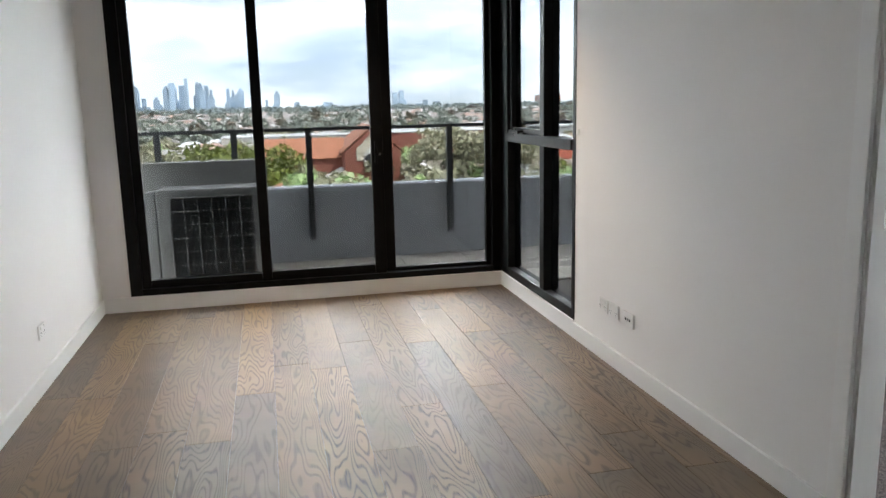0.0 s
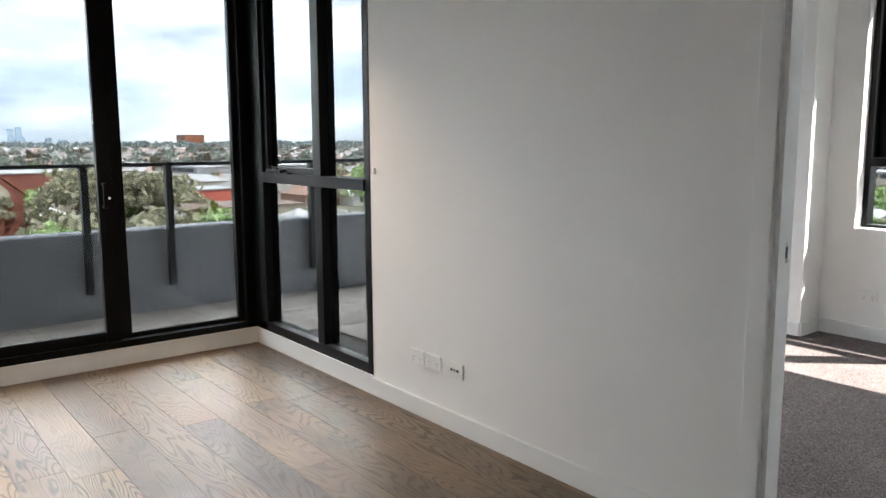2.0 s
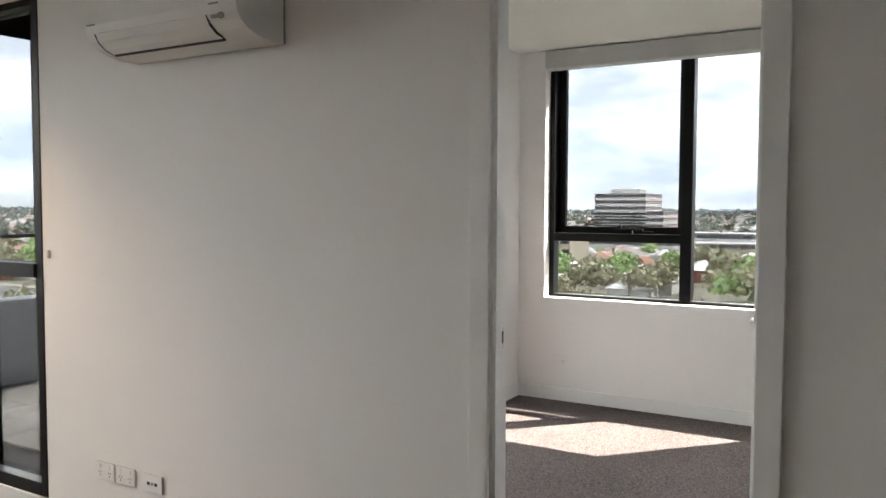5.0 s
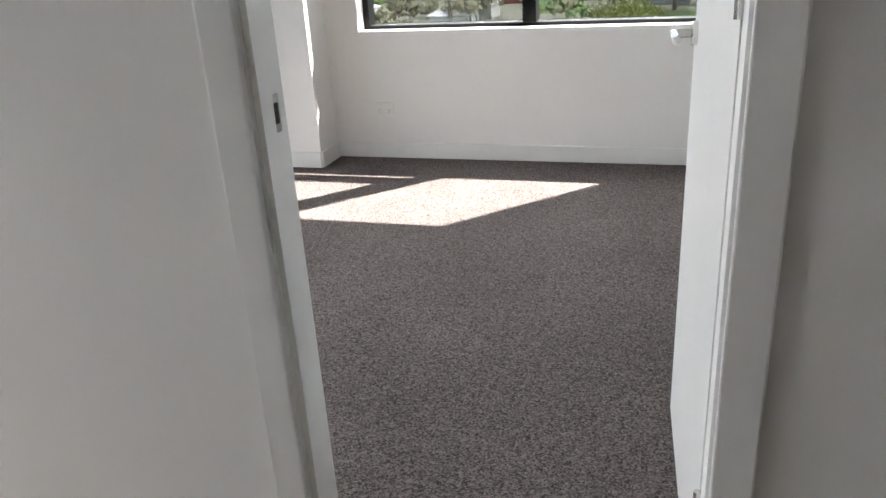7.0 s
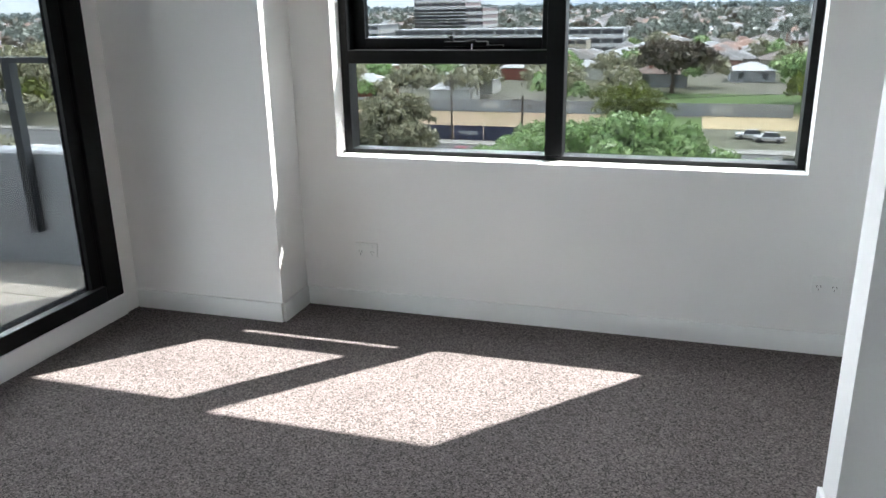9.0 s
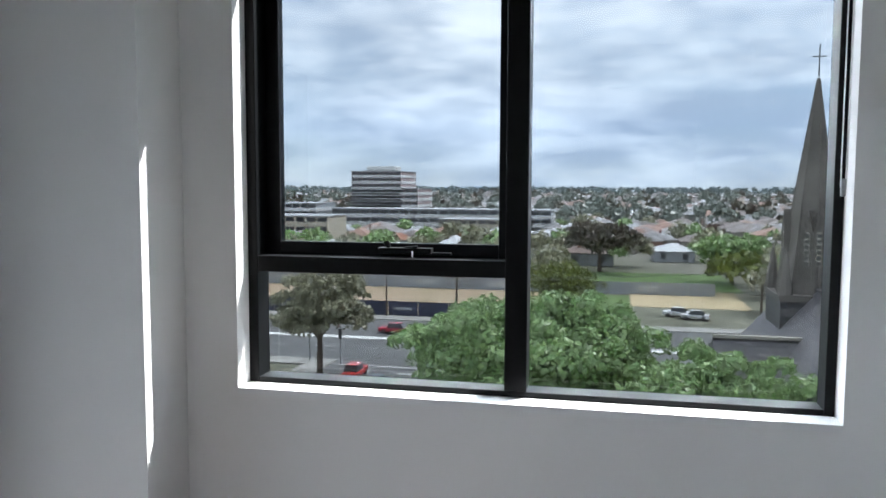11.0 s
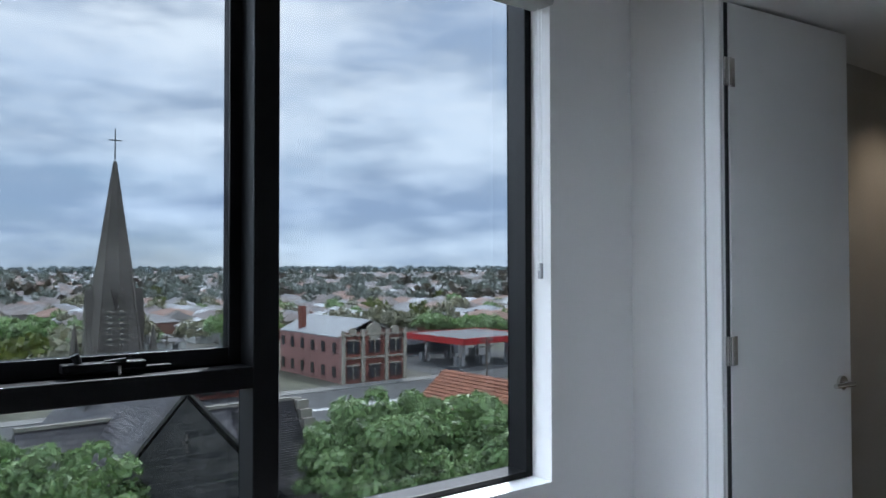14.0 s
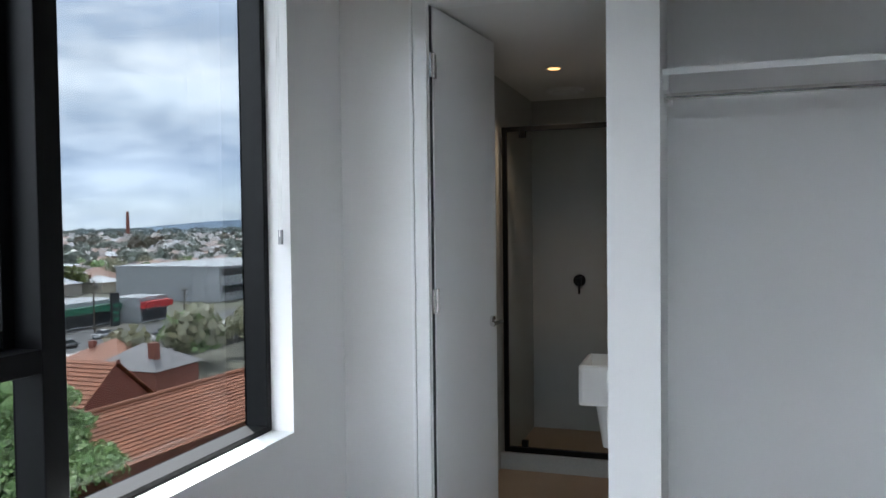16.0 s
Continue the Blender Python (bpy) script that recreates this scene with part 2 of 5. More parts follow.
def coursed_material(name, a, b, joint, wide, high, rough=0.85):
    """Slates or stone blocks in courses on any upright or sloping face."""
    m = bpy.data.materials.new(name)
    m.use_nodes = True
    n, l = m.node_tree.nodes, m.node_tree.links
    p = n["Principled BSDF"]
    p.inputs["Roughness"].default_value = rough
    tc, sp, ad, cb, br = n.new("ShaderNodeTexCoord"), n.new("ShaderNodeSeparateXYZ"), n.new("ShaderNodeMath"), n.new("ShaderNodeCombineXYZ"), n.new("ShaderNodeTexBrick")
    l.new(tc.outputs["Object"], sp.inputs["Vector"])
    l.new(sp.outputs["X"], ad.inputs[0])
    l.new(sp.outputs["Y"], ad.inputs[1])
    l.new(ad.outputs["Value"], cb.inputs["X"])
    l.new(sp.outputs["Z"], cb.inputs["Y"])
    l.new(cb.outputs["Vector"], br.inputs["Vector"])
    br.inputs["Color1"].default_value, br.inputs["Color2"].default_value, br.inputs["Mortar"].default_value = (*a, 1), (*b, 1), (*joint, 1)
    br.inputs["Scale"].default_value, br.inputs["Mortar Size"].default_value = 1.0, high * 0.1
    br.inputs["Brick Width"].default_value, br.inputs["Row Height"].default_value = wide, high
    no, mr, hs = n.new("ShaderNodeTexNoise"), n.new("ShaderNodeMapRange"), n.new("ShaderNodeHueSaturation")
    no.inputs["Scale"].default_value, no.inputs["Detail"].default_value = 0.7, 7.0
    mr.inputs["From Min"].default_value, mr.inputs["From Max"].default_value = 0.3, 0.7
    mr.inputs["To Min"].default_value, mr.inputs["To Max"].default_value = 0.65, 1.4
    l.new(tc.outputs["Object"], no.inputs["Vector"])
    l.new(no.outputs["Fac"], mr.inputs["Value"])
    l.new(mr.outputs["Result"], hs.inputs["Value"])
    l.new(br.outputs["Color"], hs.inputs["Color"])
    l.new(hs.outputs["Color"], p.inputs["Base Color"])
    return m


M_WALL = material("white_wall_paint", (0.80, 0.79, 0.775), 0.7, 0, 0.025, 1.5, 0.01, 300, 0.05)
M_CEIL = material("ceiling_paint", (0.78, 0.77, 0.75), 0.85, 0, 0.02, 1.5, 0.01, 300, 0.04)
M_TRIM = material("semi_gloss_trim_paint", (0.80, 0.80, 0.79), 0.4, 0, 0.02, 3.0)
M_BLACK = material("black_powder_coat", (0.0035, 0.0037, 0.0042), 0.45, 0, 0.3, 20.0, 0.15, 400, 0.06, spec=0.14)
# tint balances exposure: it darkens the outdoors seen from the brighter rooms
M_GLASS = glass_material("view_dimming_glass", (0.30, 0.307, 0.307))
M_WOOD = wood_material()
M_CARPET = carpet_material()
M_PLASTIC = material("white_plastic", (0.78, 0.78, 0.76), 0.3, 0, 0.02, 8.0)
M_GREYPL = material("grey_plastic", (0.3, 0.3, 0.3), 0.4)
M_DARK = material("dark_gap", (0.02, 0.02, 0.022), 0.6)
M_CHROME = material("brushed_chrome", (0.78, 0.77, 0.75), 0.16, 1.0, 0.1, 30.0)
M_PARAPET = material("grey_render_parapet", (0.50, 0.53, 0.57), 0.8, 0, 0.1, 2.0, 0.06, 90, 0.15)
M_PARCAP = material("pale_concrete", (0.42, 0.42, 0.41), 0.8, 0, 0.12, 2.0, 0.08, 80, 0.15)
M_PAVER = material("beige_stone_paver", (0.66, 0.60, 0.54), 0.75, 0, 0.1, 5.0, 0.06, 150, 0.1, spread=0.05)
M_GROUT = material("grout", (0.16, 0.15, 0.14), 0.9)
M_RAIL = material("charcoal_steel", (0.055, 0.06, 0.066), 0.45, 0.2, 0.15, 20.0)
M_CONDENSER = material("condenser_casing", (0.40, 0.40, 0.39), 0.5, 0, 0.1, 5.0)
M_FIN = material("condenser_coil", (0.025, 0.028, 0.03), 0.5, 0, 0.3, 60.0)
M_BLIND = material("grey_blind_fabric", (0.50, 0.50, 0.49), 0.8, 0, 0.05, 4.0, 0.05, 400, 0.1)
M_TAN = material("tan_floor_tile", (0.36, 0.28, 0.20), 0.5, 0, 0.1, 4.0, 0.05, 90, 0.05)
M_GREYTILE = material("grey_shower_tile", (0.42, 0.42, 0.40), 0.45, 0, 0.08, 3.0, 0.04, 90, 0.03)
M_CERAMIC = material("white_ceramic", (0.82, 0.82, 0.80), 0.15, 0, 0.01, 4.0)
M_BULB = lamp_material("warm_downlight_glow", (1.0, 0.50, 0.16), 0.3)
M_LAMPOFF = material("frosted_lamp", (0.6, 0.6, 0.58), 0.5)


# ---- mesh helpers ----
def bx(bm, x0, x1, y0, y1, z0, z1, bevel=0.0):
    r = bmesh.ops.create_cube(bm, size=1.0, matrix=Matrix.LocRotScale(((x0 + x1) / 2, (y0 + y1) / 2, (z0 + z1) / 2), None, (abs(x1 - x0), abs(y1 - y0), abs(z1 - z0))))
    if bevel:
        es = list({e for v in r["verts"] for e in v.link_edges})
        bmesh.ops.bevel(bm, geom=es, offset=bevel, segments=2, affect='EDGES', profile=0.6)
    return bm


def cyl(bm, p, q, r, r2=None, seg=16):
    p, q = Vector(p), Vector(q)
    d = q - p
    m = Matrix.Translation((p + q) / 2) @ d.to_track_quat('Z', 'Y').to_matrix().to_4x4()
    bmesh.ops.create_cone(bm, cap_ends=True, segments=seg, radius1=r, radius2=r if r2 is None else r2, depth=d.length, matrix=m)
    return bm


def solid(name, bm, mat, smooth=False):
    me = bpy.data.meshes.new(name)
    bm.to_mesh(me)
    bm.free()
    me.materials.append(mat)
    if smooth:
        for p in me.polygons:
            p.use_smooth = True
    return me


def part(name, bm, mat, parent, label="", smooth=False):
    ob = new(name, solid(name, bm, mat, smooth))
    ob.parent = parent
    if label:
        tagged(ob, label)
    return ob


def thing(name, at, label, category, group="", kind=""):
    ob = new(name)
    ob.empty_display_size = 0.1
    ob.location = at
    return tagged(ob, label, category, group, kind)


def structure(name, bm, mat, label="", category=""):
    return tagged(new(name, solid(name, bm, mat)), label, category, "", "structure")


def boxes(*rows, bevel=0.0):
    bm = bmesh.new()
    for r in rows:
        bx(bm, *r, bevel=bevel)
    return bm


def local(bm, at):
    bmesh.ops.translate(bm, verts=bm.verts, vec=-Vector(at))
    return bm


# ---- plan ----
CEIL, BCEIL = 2.44, 2.57
LX0, LY1, LY0 = -2.882, -0.43, -7.6
WB = 0.095                    # bedroom face of the wall between the rooms
DY0, DY1, DTOP = -4.834, -4.098, 2.262
BN, BE, BS = -1.885, 3.263, -5.395
OUT = 3.458
NIBX, NIBY = 3.0, -2.702
WY0, WY1, WZ0, WZ1 = -4.947, -2.908, 0.758, 2.57

# floors
structure("subfloor_living", boxes((LX0 - 0.2, WB / 2, LY0 - 0.1, LY1 + 0.1, -0.25, -0.014)), M_GROUT, "dark subfloor under the oak boards", "floor")
structure("floor_bedroom", boxes((WB / 2, OUT, BS - 0.1, BN + 0.1, -0.25, 0.0)), M_CARPET, "dark grey-brown loop pile carpet", "floor")
structure("floor_ensuite", boxes((1.9, 3.2, -8.3, BS - 0.1, -0.25, -0.002)), M_TAN, "tan tiled ensuite floor", "floor")

# walls
structure("wall_west", boxes((LX0 - 0.2, LX0, LY0, LY1 + 0.2, -0.25, CEIL)), M_WALL, "white painted plasterboard wall", "wall")
structure("wall_south", boxes((LX0 - 0.2, WB, LY0 - 0.2, LY0, -0.25, CEIL)), M_WALL, "white painted plasterboard wall", "wall")
structure("wall_north_strip", boxes((LX0, -2.693, LY1, LY1 + 0.2, -0.25, CEIL)), M_WALL, "narrow white wall beside the sliding door", "wall")
structure("wall_between_rooms", boxes((0, WB, DY1 + 0.02, -1.876, -0.25, BCEIL), (0, WB, LY0, DY0 - 0.02, -0.25, BCEIL), (0, WB, DY0 - 0.02, DY1 + 0.02, DTOP + 0.02, BCEIL)), M_WALL,
          "white painted wall between living room and bedroom", "wall")
structure("wall_bedroom_north", boxes((2.90, OUT, BN, BN + 0.22, -0.25, BCEIL), (WB, 0.42, BN, BN + 0.22, -0.25, BCEIL), (0.42, 2.90, BN, BN + 0.22, 2.40, BCEIL)), M_WALL, "white wall around the bedroom sliding door", "wall")
structure("wall_nib", boxes((NIBX, BE, NIBY, BN, 0.0, BCEIL)), M_WALL, "white boxed-out column in the bedroom corner", "wall")
structure("wall_east", boxes((BE, OUT, BS - 0.1, WY0, -0.25, BCEIL), (BE, OUT, WY1, BN, -0.25, BCEIL), (BE, OUT, WY0, WY1, -0.25, WZ0)), M_WALL, "white bedroom wall with a wide window", "wall")
EX0, EX1 = 2.10, 2.86       # ensuite door opening
structure("wall_ensuite_front", boxes((EX1 + 0.02, BE, BS - 0.1, BS, 0, BCEIL), (EX0, EX1 + 0.02, BS - 0.1, BS, 2.46, BCEIL)), M_WALL, "white wall round the ensuite door", "wall")
structure("wall_robe_nib", boxes((1.925, EX0 - 0.01, BS - 0.2, -4.91, 0, BCEIL)), M_WALL, "white nib wall between wardrobe and ensuite", "wall")
structure("wall_robe_back", boxes((WB, 1.925, -5.6, -5.5, 0, BCEIL)), M_WALL, "white back wall of the open wardrobe", "wall")
structure("wall_robe_west", boxes((WB, WB + 0.1, -5.5, -4.92, 0, BCEIL)), M_WALL, "white side wall of the open wardrobe", "wall")
structure("wall_ensuite_east", boxes((3.0, 3.2, -8.1, BS - 0.1, 0, 2.45)), M_GREYTILE, "grey tiled ensuite wall", "wall")
structure("wall_ensuite_south", boxes((1.9, 3.2, -8.3, -8.1, 0, 2.45)), M_GREYTILE, "grey tiled shower wall", "wall")
structure("wall_ensuite_west", boxes((1.85, 1.98, -8.1, BS - 0.2, 0, 2.45)), M_GREYTILE, "grey tiled ensuite wall", "wall")

# ceilings and bulkheads
structure("ceiling_living", boxes((LX0 - 0.2, WB, LY0 - 0.2, LY1 + 0.2, CEIL + 0.001, CEIL + 0.2)), M_CEIL, "white flat ceiling", "ceiling")
structure("ceiling_bedroom", boxes((0, OUT, -5.6, BN + 0.2, BCEIL + 0.001, BCEIL + 0.2)), M_CEIL, "white flat ceiling", "ceiling")
structure("ceiling_ensuite", boxes((1.85, 3.2, -8.3, BS - 0.1, 2.45, 2.55)), M_CEIL, "white ensuite ceiling", "ceiling")
structure("bulkhead_north", boxes((LX0, 0.1, -0.655, LY1 + 0.2, 2.335, CEIL - 0.001)), M_CEIL, "white dropped bulkhead over the sliding door", "bulkhead")
structure("bulkhead_east", boxes((-0.13, 0.1, -1.89, -0.657, 2.33, CEIL - 0.001)), M_CEIL, "white dropped bulkhead over the corner window", "bulkhead")

# baseboards and upstands
SK = 0.095


def baseboard(x0, x1, y0, y1, h=SK):
    structure("baseboard", boxes((x0, x1, y0, y1, 0.0, h), bevel=0.003), M_TRIM, "white painted skirting board", "baseboard")


T = 0.014
baseboard(LX0, LX0 + T, LY0, LY1, SK)
baseboard(-T, 0, -4.02, -1.876, SK)
baseboard(-T, 0, LY0, DY0 - 0.075, SK)
baseboard(BE - T, BE, BS, NIBY - T, SK)
baseboard(NIBX, BE - T, NIBY - T, NIBY, SK)
baseboard(NIBX - T, NIBX, NIBY, BN - 0.01, SK)
baseboard(2.94, BE, BS, BS + T, SK)
baseboard(1.912, EX0 - 0.01, -4.91, -4.91 + T, SK)
baseboard(WB + T, 1.912, -4.94, -4.91 + T, SK)
baseboard(WB, WB + T, DY1 + 0.08, BN, SK)
structure("upstand_north", boxes((LX0 + T, 0.1, LY1 - 0.012, LY1 + 0.15, -0.1, 0.105), bevel=0.002), M_TRIM, "white upstand below the sliding door", "sill")
structure("upstand_east", boxes((-0.012, 0.15, -1.876, LY1 - 0.013, -0.1, 0.105), bevel=0.002), M_TRIM, "white upstand below the corner window", "sill")
structure("upstand_bedroom", boxes((0.42, 2.90, BN - 0.012, BN + 0.2, -0.1, 0.105), bevel=0.002), M_TRIM, "white upstand below the bedroom sliding door", "sill")


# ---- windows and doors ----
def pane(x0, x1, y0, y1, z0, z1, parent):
    ob = part("pane", boxes((x0, x1, y0, y1, z0, z1)), M_GLASS, parent, "glass pane tinted dark to dim the view outside")
    # no shadow, so lamp light comes in undimmed by the dark tint
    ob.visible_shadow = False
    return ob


def bars(name, rows, parent, bevel=0.004):
    for r in rows:
        part(name, boxes(r, bevel=bevel), M_BLACK, parent)


Z0, ZT = 0.105, 2.36
w1 = thing("window_1", (0, 0, 0), "black aluminium sliding balcony door with three glass panels", "sliding door", "", "structure")
YF0, YF1 = LY1 - 0.003, LY1 + 0.10
bars("window_frame", [(-2.693, -2.615, YF0, YF1, Z0, ZT), (-2.615, -0.02, YF0, YF1, Z0, 0.15), (-2.615, -0.02, YF0, YF1, 2.34, ZT), (-0.075, 0.012, YF0, YF1 + 0.03, Z0, ZT)], w1)
bars("sash", [(-2.615, -2.556, YF0 + 0.03, YF0 + 0.07, 0.15, 2.34), (-1.796, -1.726, YF0 + 0.02, YF0 + 0.065, 0.15, 2.34), (-2.556, -1.796, YF0 + 0.03, YF0 + 0.07, 0.15, 0.205), (-1.726, -0.975, YF0 + 0.02, YF0 + 0.06, 0.15, 0.215),
              (-0.975, -0.89, YF0 + 0.012, YF0 + 0.055, 0.15, 2.34), (-0.888, -0.815, YF0 + 0.055, YF0 + 0.095, 0.15, 2.34), (-0.815, -0.11, YF0 + 0.055, YF0 + 0.095, 0.15, 0.178), (-0.11, -0.075, YF0 + 0.05, YF0 + 0.095, 0.15, 2.34)], w1)
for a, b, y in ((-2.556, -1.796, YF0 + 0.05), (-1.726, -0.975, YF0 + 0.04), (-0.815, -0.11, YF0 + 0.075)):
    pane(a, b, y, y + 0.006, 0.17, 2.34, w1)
h = part("door_handle", boxes((-0.955, -0.935, YF0 - 0.03, YF0 - 0.012, 0.97, 1.12), (-0.955, -0.935, YF0 - 0.014, YF0 + 0.014, 0.97, 0.985), (-0.955, -0.935, YF0 - 0.014, YF0 + 0.014, 1.105, 1.12), bevel=0.004), M_BLACK, w1, "black pull handle")
part("lock", cyl(bmesh.new(), (-0.915, YF0 + 0.013, 1.03), (-0.915, YF0 + 0.003, 1.03), 0.008), M_CHROME, w1, "small chrome lock")

w2 = thing("window_2", (0, 0, 0), "black aluminium corner window with an awning sash", "window", "", "structure")
XF0, XF1 = -0.004, 0.10
bars("window_frame", [(XF0, XF1, -1.876, -1.83, Z0, ZT), (XF0, XF1, -1.83, -0.48, Z0, 0.165), (XF0, XF1, -1.83, -0.48, 2.30, ZT), (XF0, XF1, -0.60, -0.355, Z0, ZT), (XF0, XF1, -1.36, -1.28, 0.165, 2.30),
                      (XF0 - 0.012, XF1, -1.83, -0.60, 1.10, 1.162)], w2)
bars("sash", [(XF0 + 0.02, XF1 - 0.01, -1.28, -1.235, 1.162, 2.30), (XF0 + 0.02, XF1 - 0.01, -0.64, -0.60, 1.162, 2.30), (XF0 + 0.02, XF1 - 0.01, -1.235, -0.64, 1.162, 1.20), (XF0 + 0.02, XF1 - 0.01, -1.235, -0.64, 2.26, 2.30)], w2)
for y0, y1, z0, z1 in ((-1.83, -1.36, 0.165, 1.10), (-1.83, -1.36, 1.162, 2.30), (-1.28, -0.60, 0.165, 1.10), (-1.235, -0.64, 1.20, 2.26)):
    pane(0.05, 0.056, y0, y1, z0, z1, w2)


def winder(parent, x, y, z, s):
    """Chain winder of an awning sash: body, lever and key; s: towards the room along x."""
    part("winder", boxes((x, x + s * 0.045, y - 0.10, y + 0.10, z, z + 0.022), (x, x + s * 0.03, y - 0.17, y + 0.0, z - 0.004, z + 0.006), bevel=0.004), M_BLACK, parent, "black chain winder")
    bm = cyl(bmesh.new(), (x + s * 0.03, y + 0.06, z + 0.02), (x + s * 0.03, y + 0.07, z + 0.045), 0.009, 0.011, 10)
    cyl(bm, (x + s * 0.03, y + 0.0, z + 0.02), (x + s * 0.04, y - 0.05, z + 0.026), 0.007, 0.006, 8)
    part("winder_lever", bm, M_BLACK, parent)
    part("key", boxes((x + s * 0.046, x + s * 0.048, y - 0.036, y - 0.028, z - 0.022, z + 0.012), bevel=0.001), M_CHROME, parent, "small metal key")


winder(w2, XF0 + 0.02, -0.80, 1.165, -1)

w3 = thing("window_3", (0, 0, 0), "black aluminium bedroom window with awning sash, low fixed pane and tall fixed pane", "window", "", "structure")
X0, X1, XS = 3.357, 3.455, 3.440
bars("window_frame", [(X0, X1, WY1 - 0.038, WY1, WZ0, WZ1), (X0, X1, WY0, WY0 + 0.032, WZ0, WZ1), (X0, X1, WY0 + 0.032, WY1 - 0.038, WZ0, 0.781), (X0, X1, WY0 + 0.032, WY1 - 0.038, 2.555, WZ1), (X0 - 0.002, X1, -3.952, -3.874, 0.781, 2.555),
                      (X0, X1, -3.877, WY1 - 0.038, 1.178, 1.238)], w3)
bars("sash", [(XS, XS + 0.045, -3.003, WY1 - 0.038, 1.238, 2.555), (XS, XS + 0.045, -3.877, -3.838, 1.238, 2.555), (XS, XS + 0.045, -3.838, -3.003, 1.238, 1.288), (XS, XS + 0.045, -3.838, -3.003, 2.50, 2.555)], w3)
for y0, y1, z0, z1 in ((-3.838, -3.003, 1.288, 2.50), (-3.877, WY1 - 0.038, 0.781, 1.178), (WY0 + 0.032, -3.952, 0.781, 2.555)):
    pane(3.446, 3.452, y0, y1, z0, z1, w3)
winder(w3, XS, -3.50, 1.252, -1)
structure("window_sill", boxes((BE - 0.004, X0, WY0, WY1, WZ0 - 0.02, WZ0 + 0.003), bevel=0.001), M_TRIM, "white painted window sill", "sill")

w4 = thing("window_4", (0, 0, 0), "black aluminium bedroom sliding door onto the balcony", "sliding door", "", "structure")
Y0, Y1 = BN - 0.003, BN + 0.10
bars("window_frame", [(0.42, 0.50, Y0, Y1, Z0, ZT), (2.79, 2.90, Y0, Y1, Z0, ZT), (0.50, 2.79, Y0, Y1, Z0, 0.18), (0.50, 2.79, Y0, Y1, 2.34, ZT)], w4)
bars("sash", [(2.72, 2.79, Y0 + 0.02, Y0 + 0.06, 0.18, 2.34), (1.62, 1.70, Y0 + 0.02, Y0 + 0.06, 0.18, 2.34), (1.64, 1.72, Y0 + 0.062, Y0 + 0.1, 0.18, 2.34), (0.5, 0.56, Y0 + 0.062, Y0 + 0.1, 0.18, 2.34)], w4)
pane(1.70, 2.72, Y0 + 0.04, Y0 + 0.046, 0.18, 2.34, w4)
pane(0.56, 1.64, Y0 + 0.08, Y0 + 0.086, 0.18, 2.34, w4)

# roller blind over the bedroom window
blind = thing("roller_blind", (BE, -3.9, 2.5), "grey roller blind rolled up above the bedroom window", "blind")
part("cassette", local(boxes((BE - 0.035, BE + 0.07, WY0 + 0.01, WY1 - 0.005, 2.43, 2.565), bevel=0.012), blind.location), M_BLIND, blind, "pale grey fabric-covered roll")
bm = bmesh.new()
for dy in (0.0, 0.016):
    cyl(bm, (BE + 0.028, -4.932 + dy, 2.45), (BE + 0.028, -4.932 + dy, 1.50), 0.0022, seg=6)
cyl(bm, (BE + 0.028, -4.932, 1.50), (BE + 0.028, -4.916, 1.50), 0.0022, seg=6)
part("chain", local(bm, blind.location), M_PLASTIC, blind, "white bead chain loop")
part("chain_weight", local(boxes((BE + 0.02, BE + 0.036, -4.931, -4.917, 1.47, 1.525), bevel=0.003), blind.location), M_GREYPL, blind)


def architrave(rows, label="white painted door architrave"):
    a = thing("trim", (0, 0, 0), label, "architrave", "", "structure")
    for r in rows:
        part("moulding", boxes(r, bevel=0.004), M_TRIM, a)


# bedroom door in the wall between the rooms
AW = 0.066
architrave([(-0.018, -0.001, DY1 + 0.006, DY1 + 0.006 + AW, 0, DTOP + AW), (-0.018, -0.001, DY0 - 0.006 - AW, DY0 - 0.006, 0, DTOP + AW), (-0.018, -0.001, DY0 - 0.006, DY1 + 0.006, DTOP + 0.006, DTOP + AW)])
architrave([(WB + 0.001, WB + 0.018, DY1 + 0.006, DY1 + 0.006 + AW, 0, DTOP + AW), (WB + 0.001, WB + 0.018, DY0 - 0.006, DY1 + 0.006, DTOP + 0.006, DTOP + AW)])
jamb = thing("trim", (0, 0, 0), "white painted bedroom door jamb with a steel strike plate", "door jamb", "", "structure")
part("jamb_lining", boxes((-0.004, WB + 0.004, DY1, DY1 + 0.019, 0, DTOP + 0.018)), M_TRIM, jamb)
part("jamb_lining", boxes((-0.004, WB + 0.004, DY0 - 0.019, DY0, 0, DTOP + 0.018)), M_TRIM, jamb)
part("jamb_lining", boxes((-0.004, WB + 0.004, DY0, DY1, DTOP, DTOP + 0.018)), M_TRIM, jamb)
part("door_stop", boxes((0.0, 0.04, DY1 - 0.012, DY1, 0, DTOP)), M_TRIM, jamb)
st = part("strike_plate", boxes((0.050, 0.077, DY1 - 0.002, DY1 + 0.001, 0.985, 1.05), bevel=0.0008), M_CHROME, jamb, "brushed steel strike plate")
part("strike_hole", boxes((0.058, 0.070, DY1 - 0.0035, DY1 - 0.001, 1.0, 1.035)), M_DARK, st)


def lever(parent, p, out, along, mat):
    """Round rose with an L-shaped lever at p; out: away from the leaf; along: the way in which the lever points."""
    p, out, along = Vector(p), Vector(out), Vector(along)
    r = part("rose", cyl(bmesh.new(), p, p + out * 0.012, 0.027, seg=24), mat, parent)
    bm = cyl(bmesh.new(), p, p + out * 0.055, 0.0095)
    cyl(bm, p + out * 0.05 - along * 0.008, p + out * 0.05 + along * 0.115, 0.0095)
    part("lever", bm, mat, parent, "satin chrome lever handle")


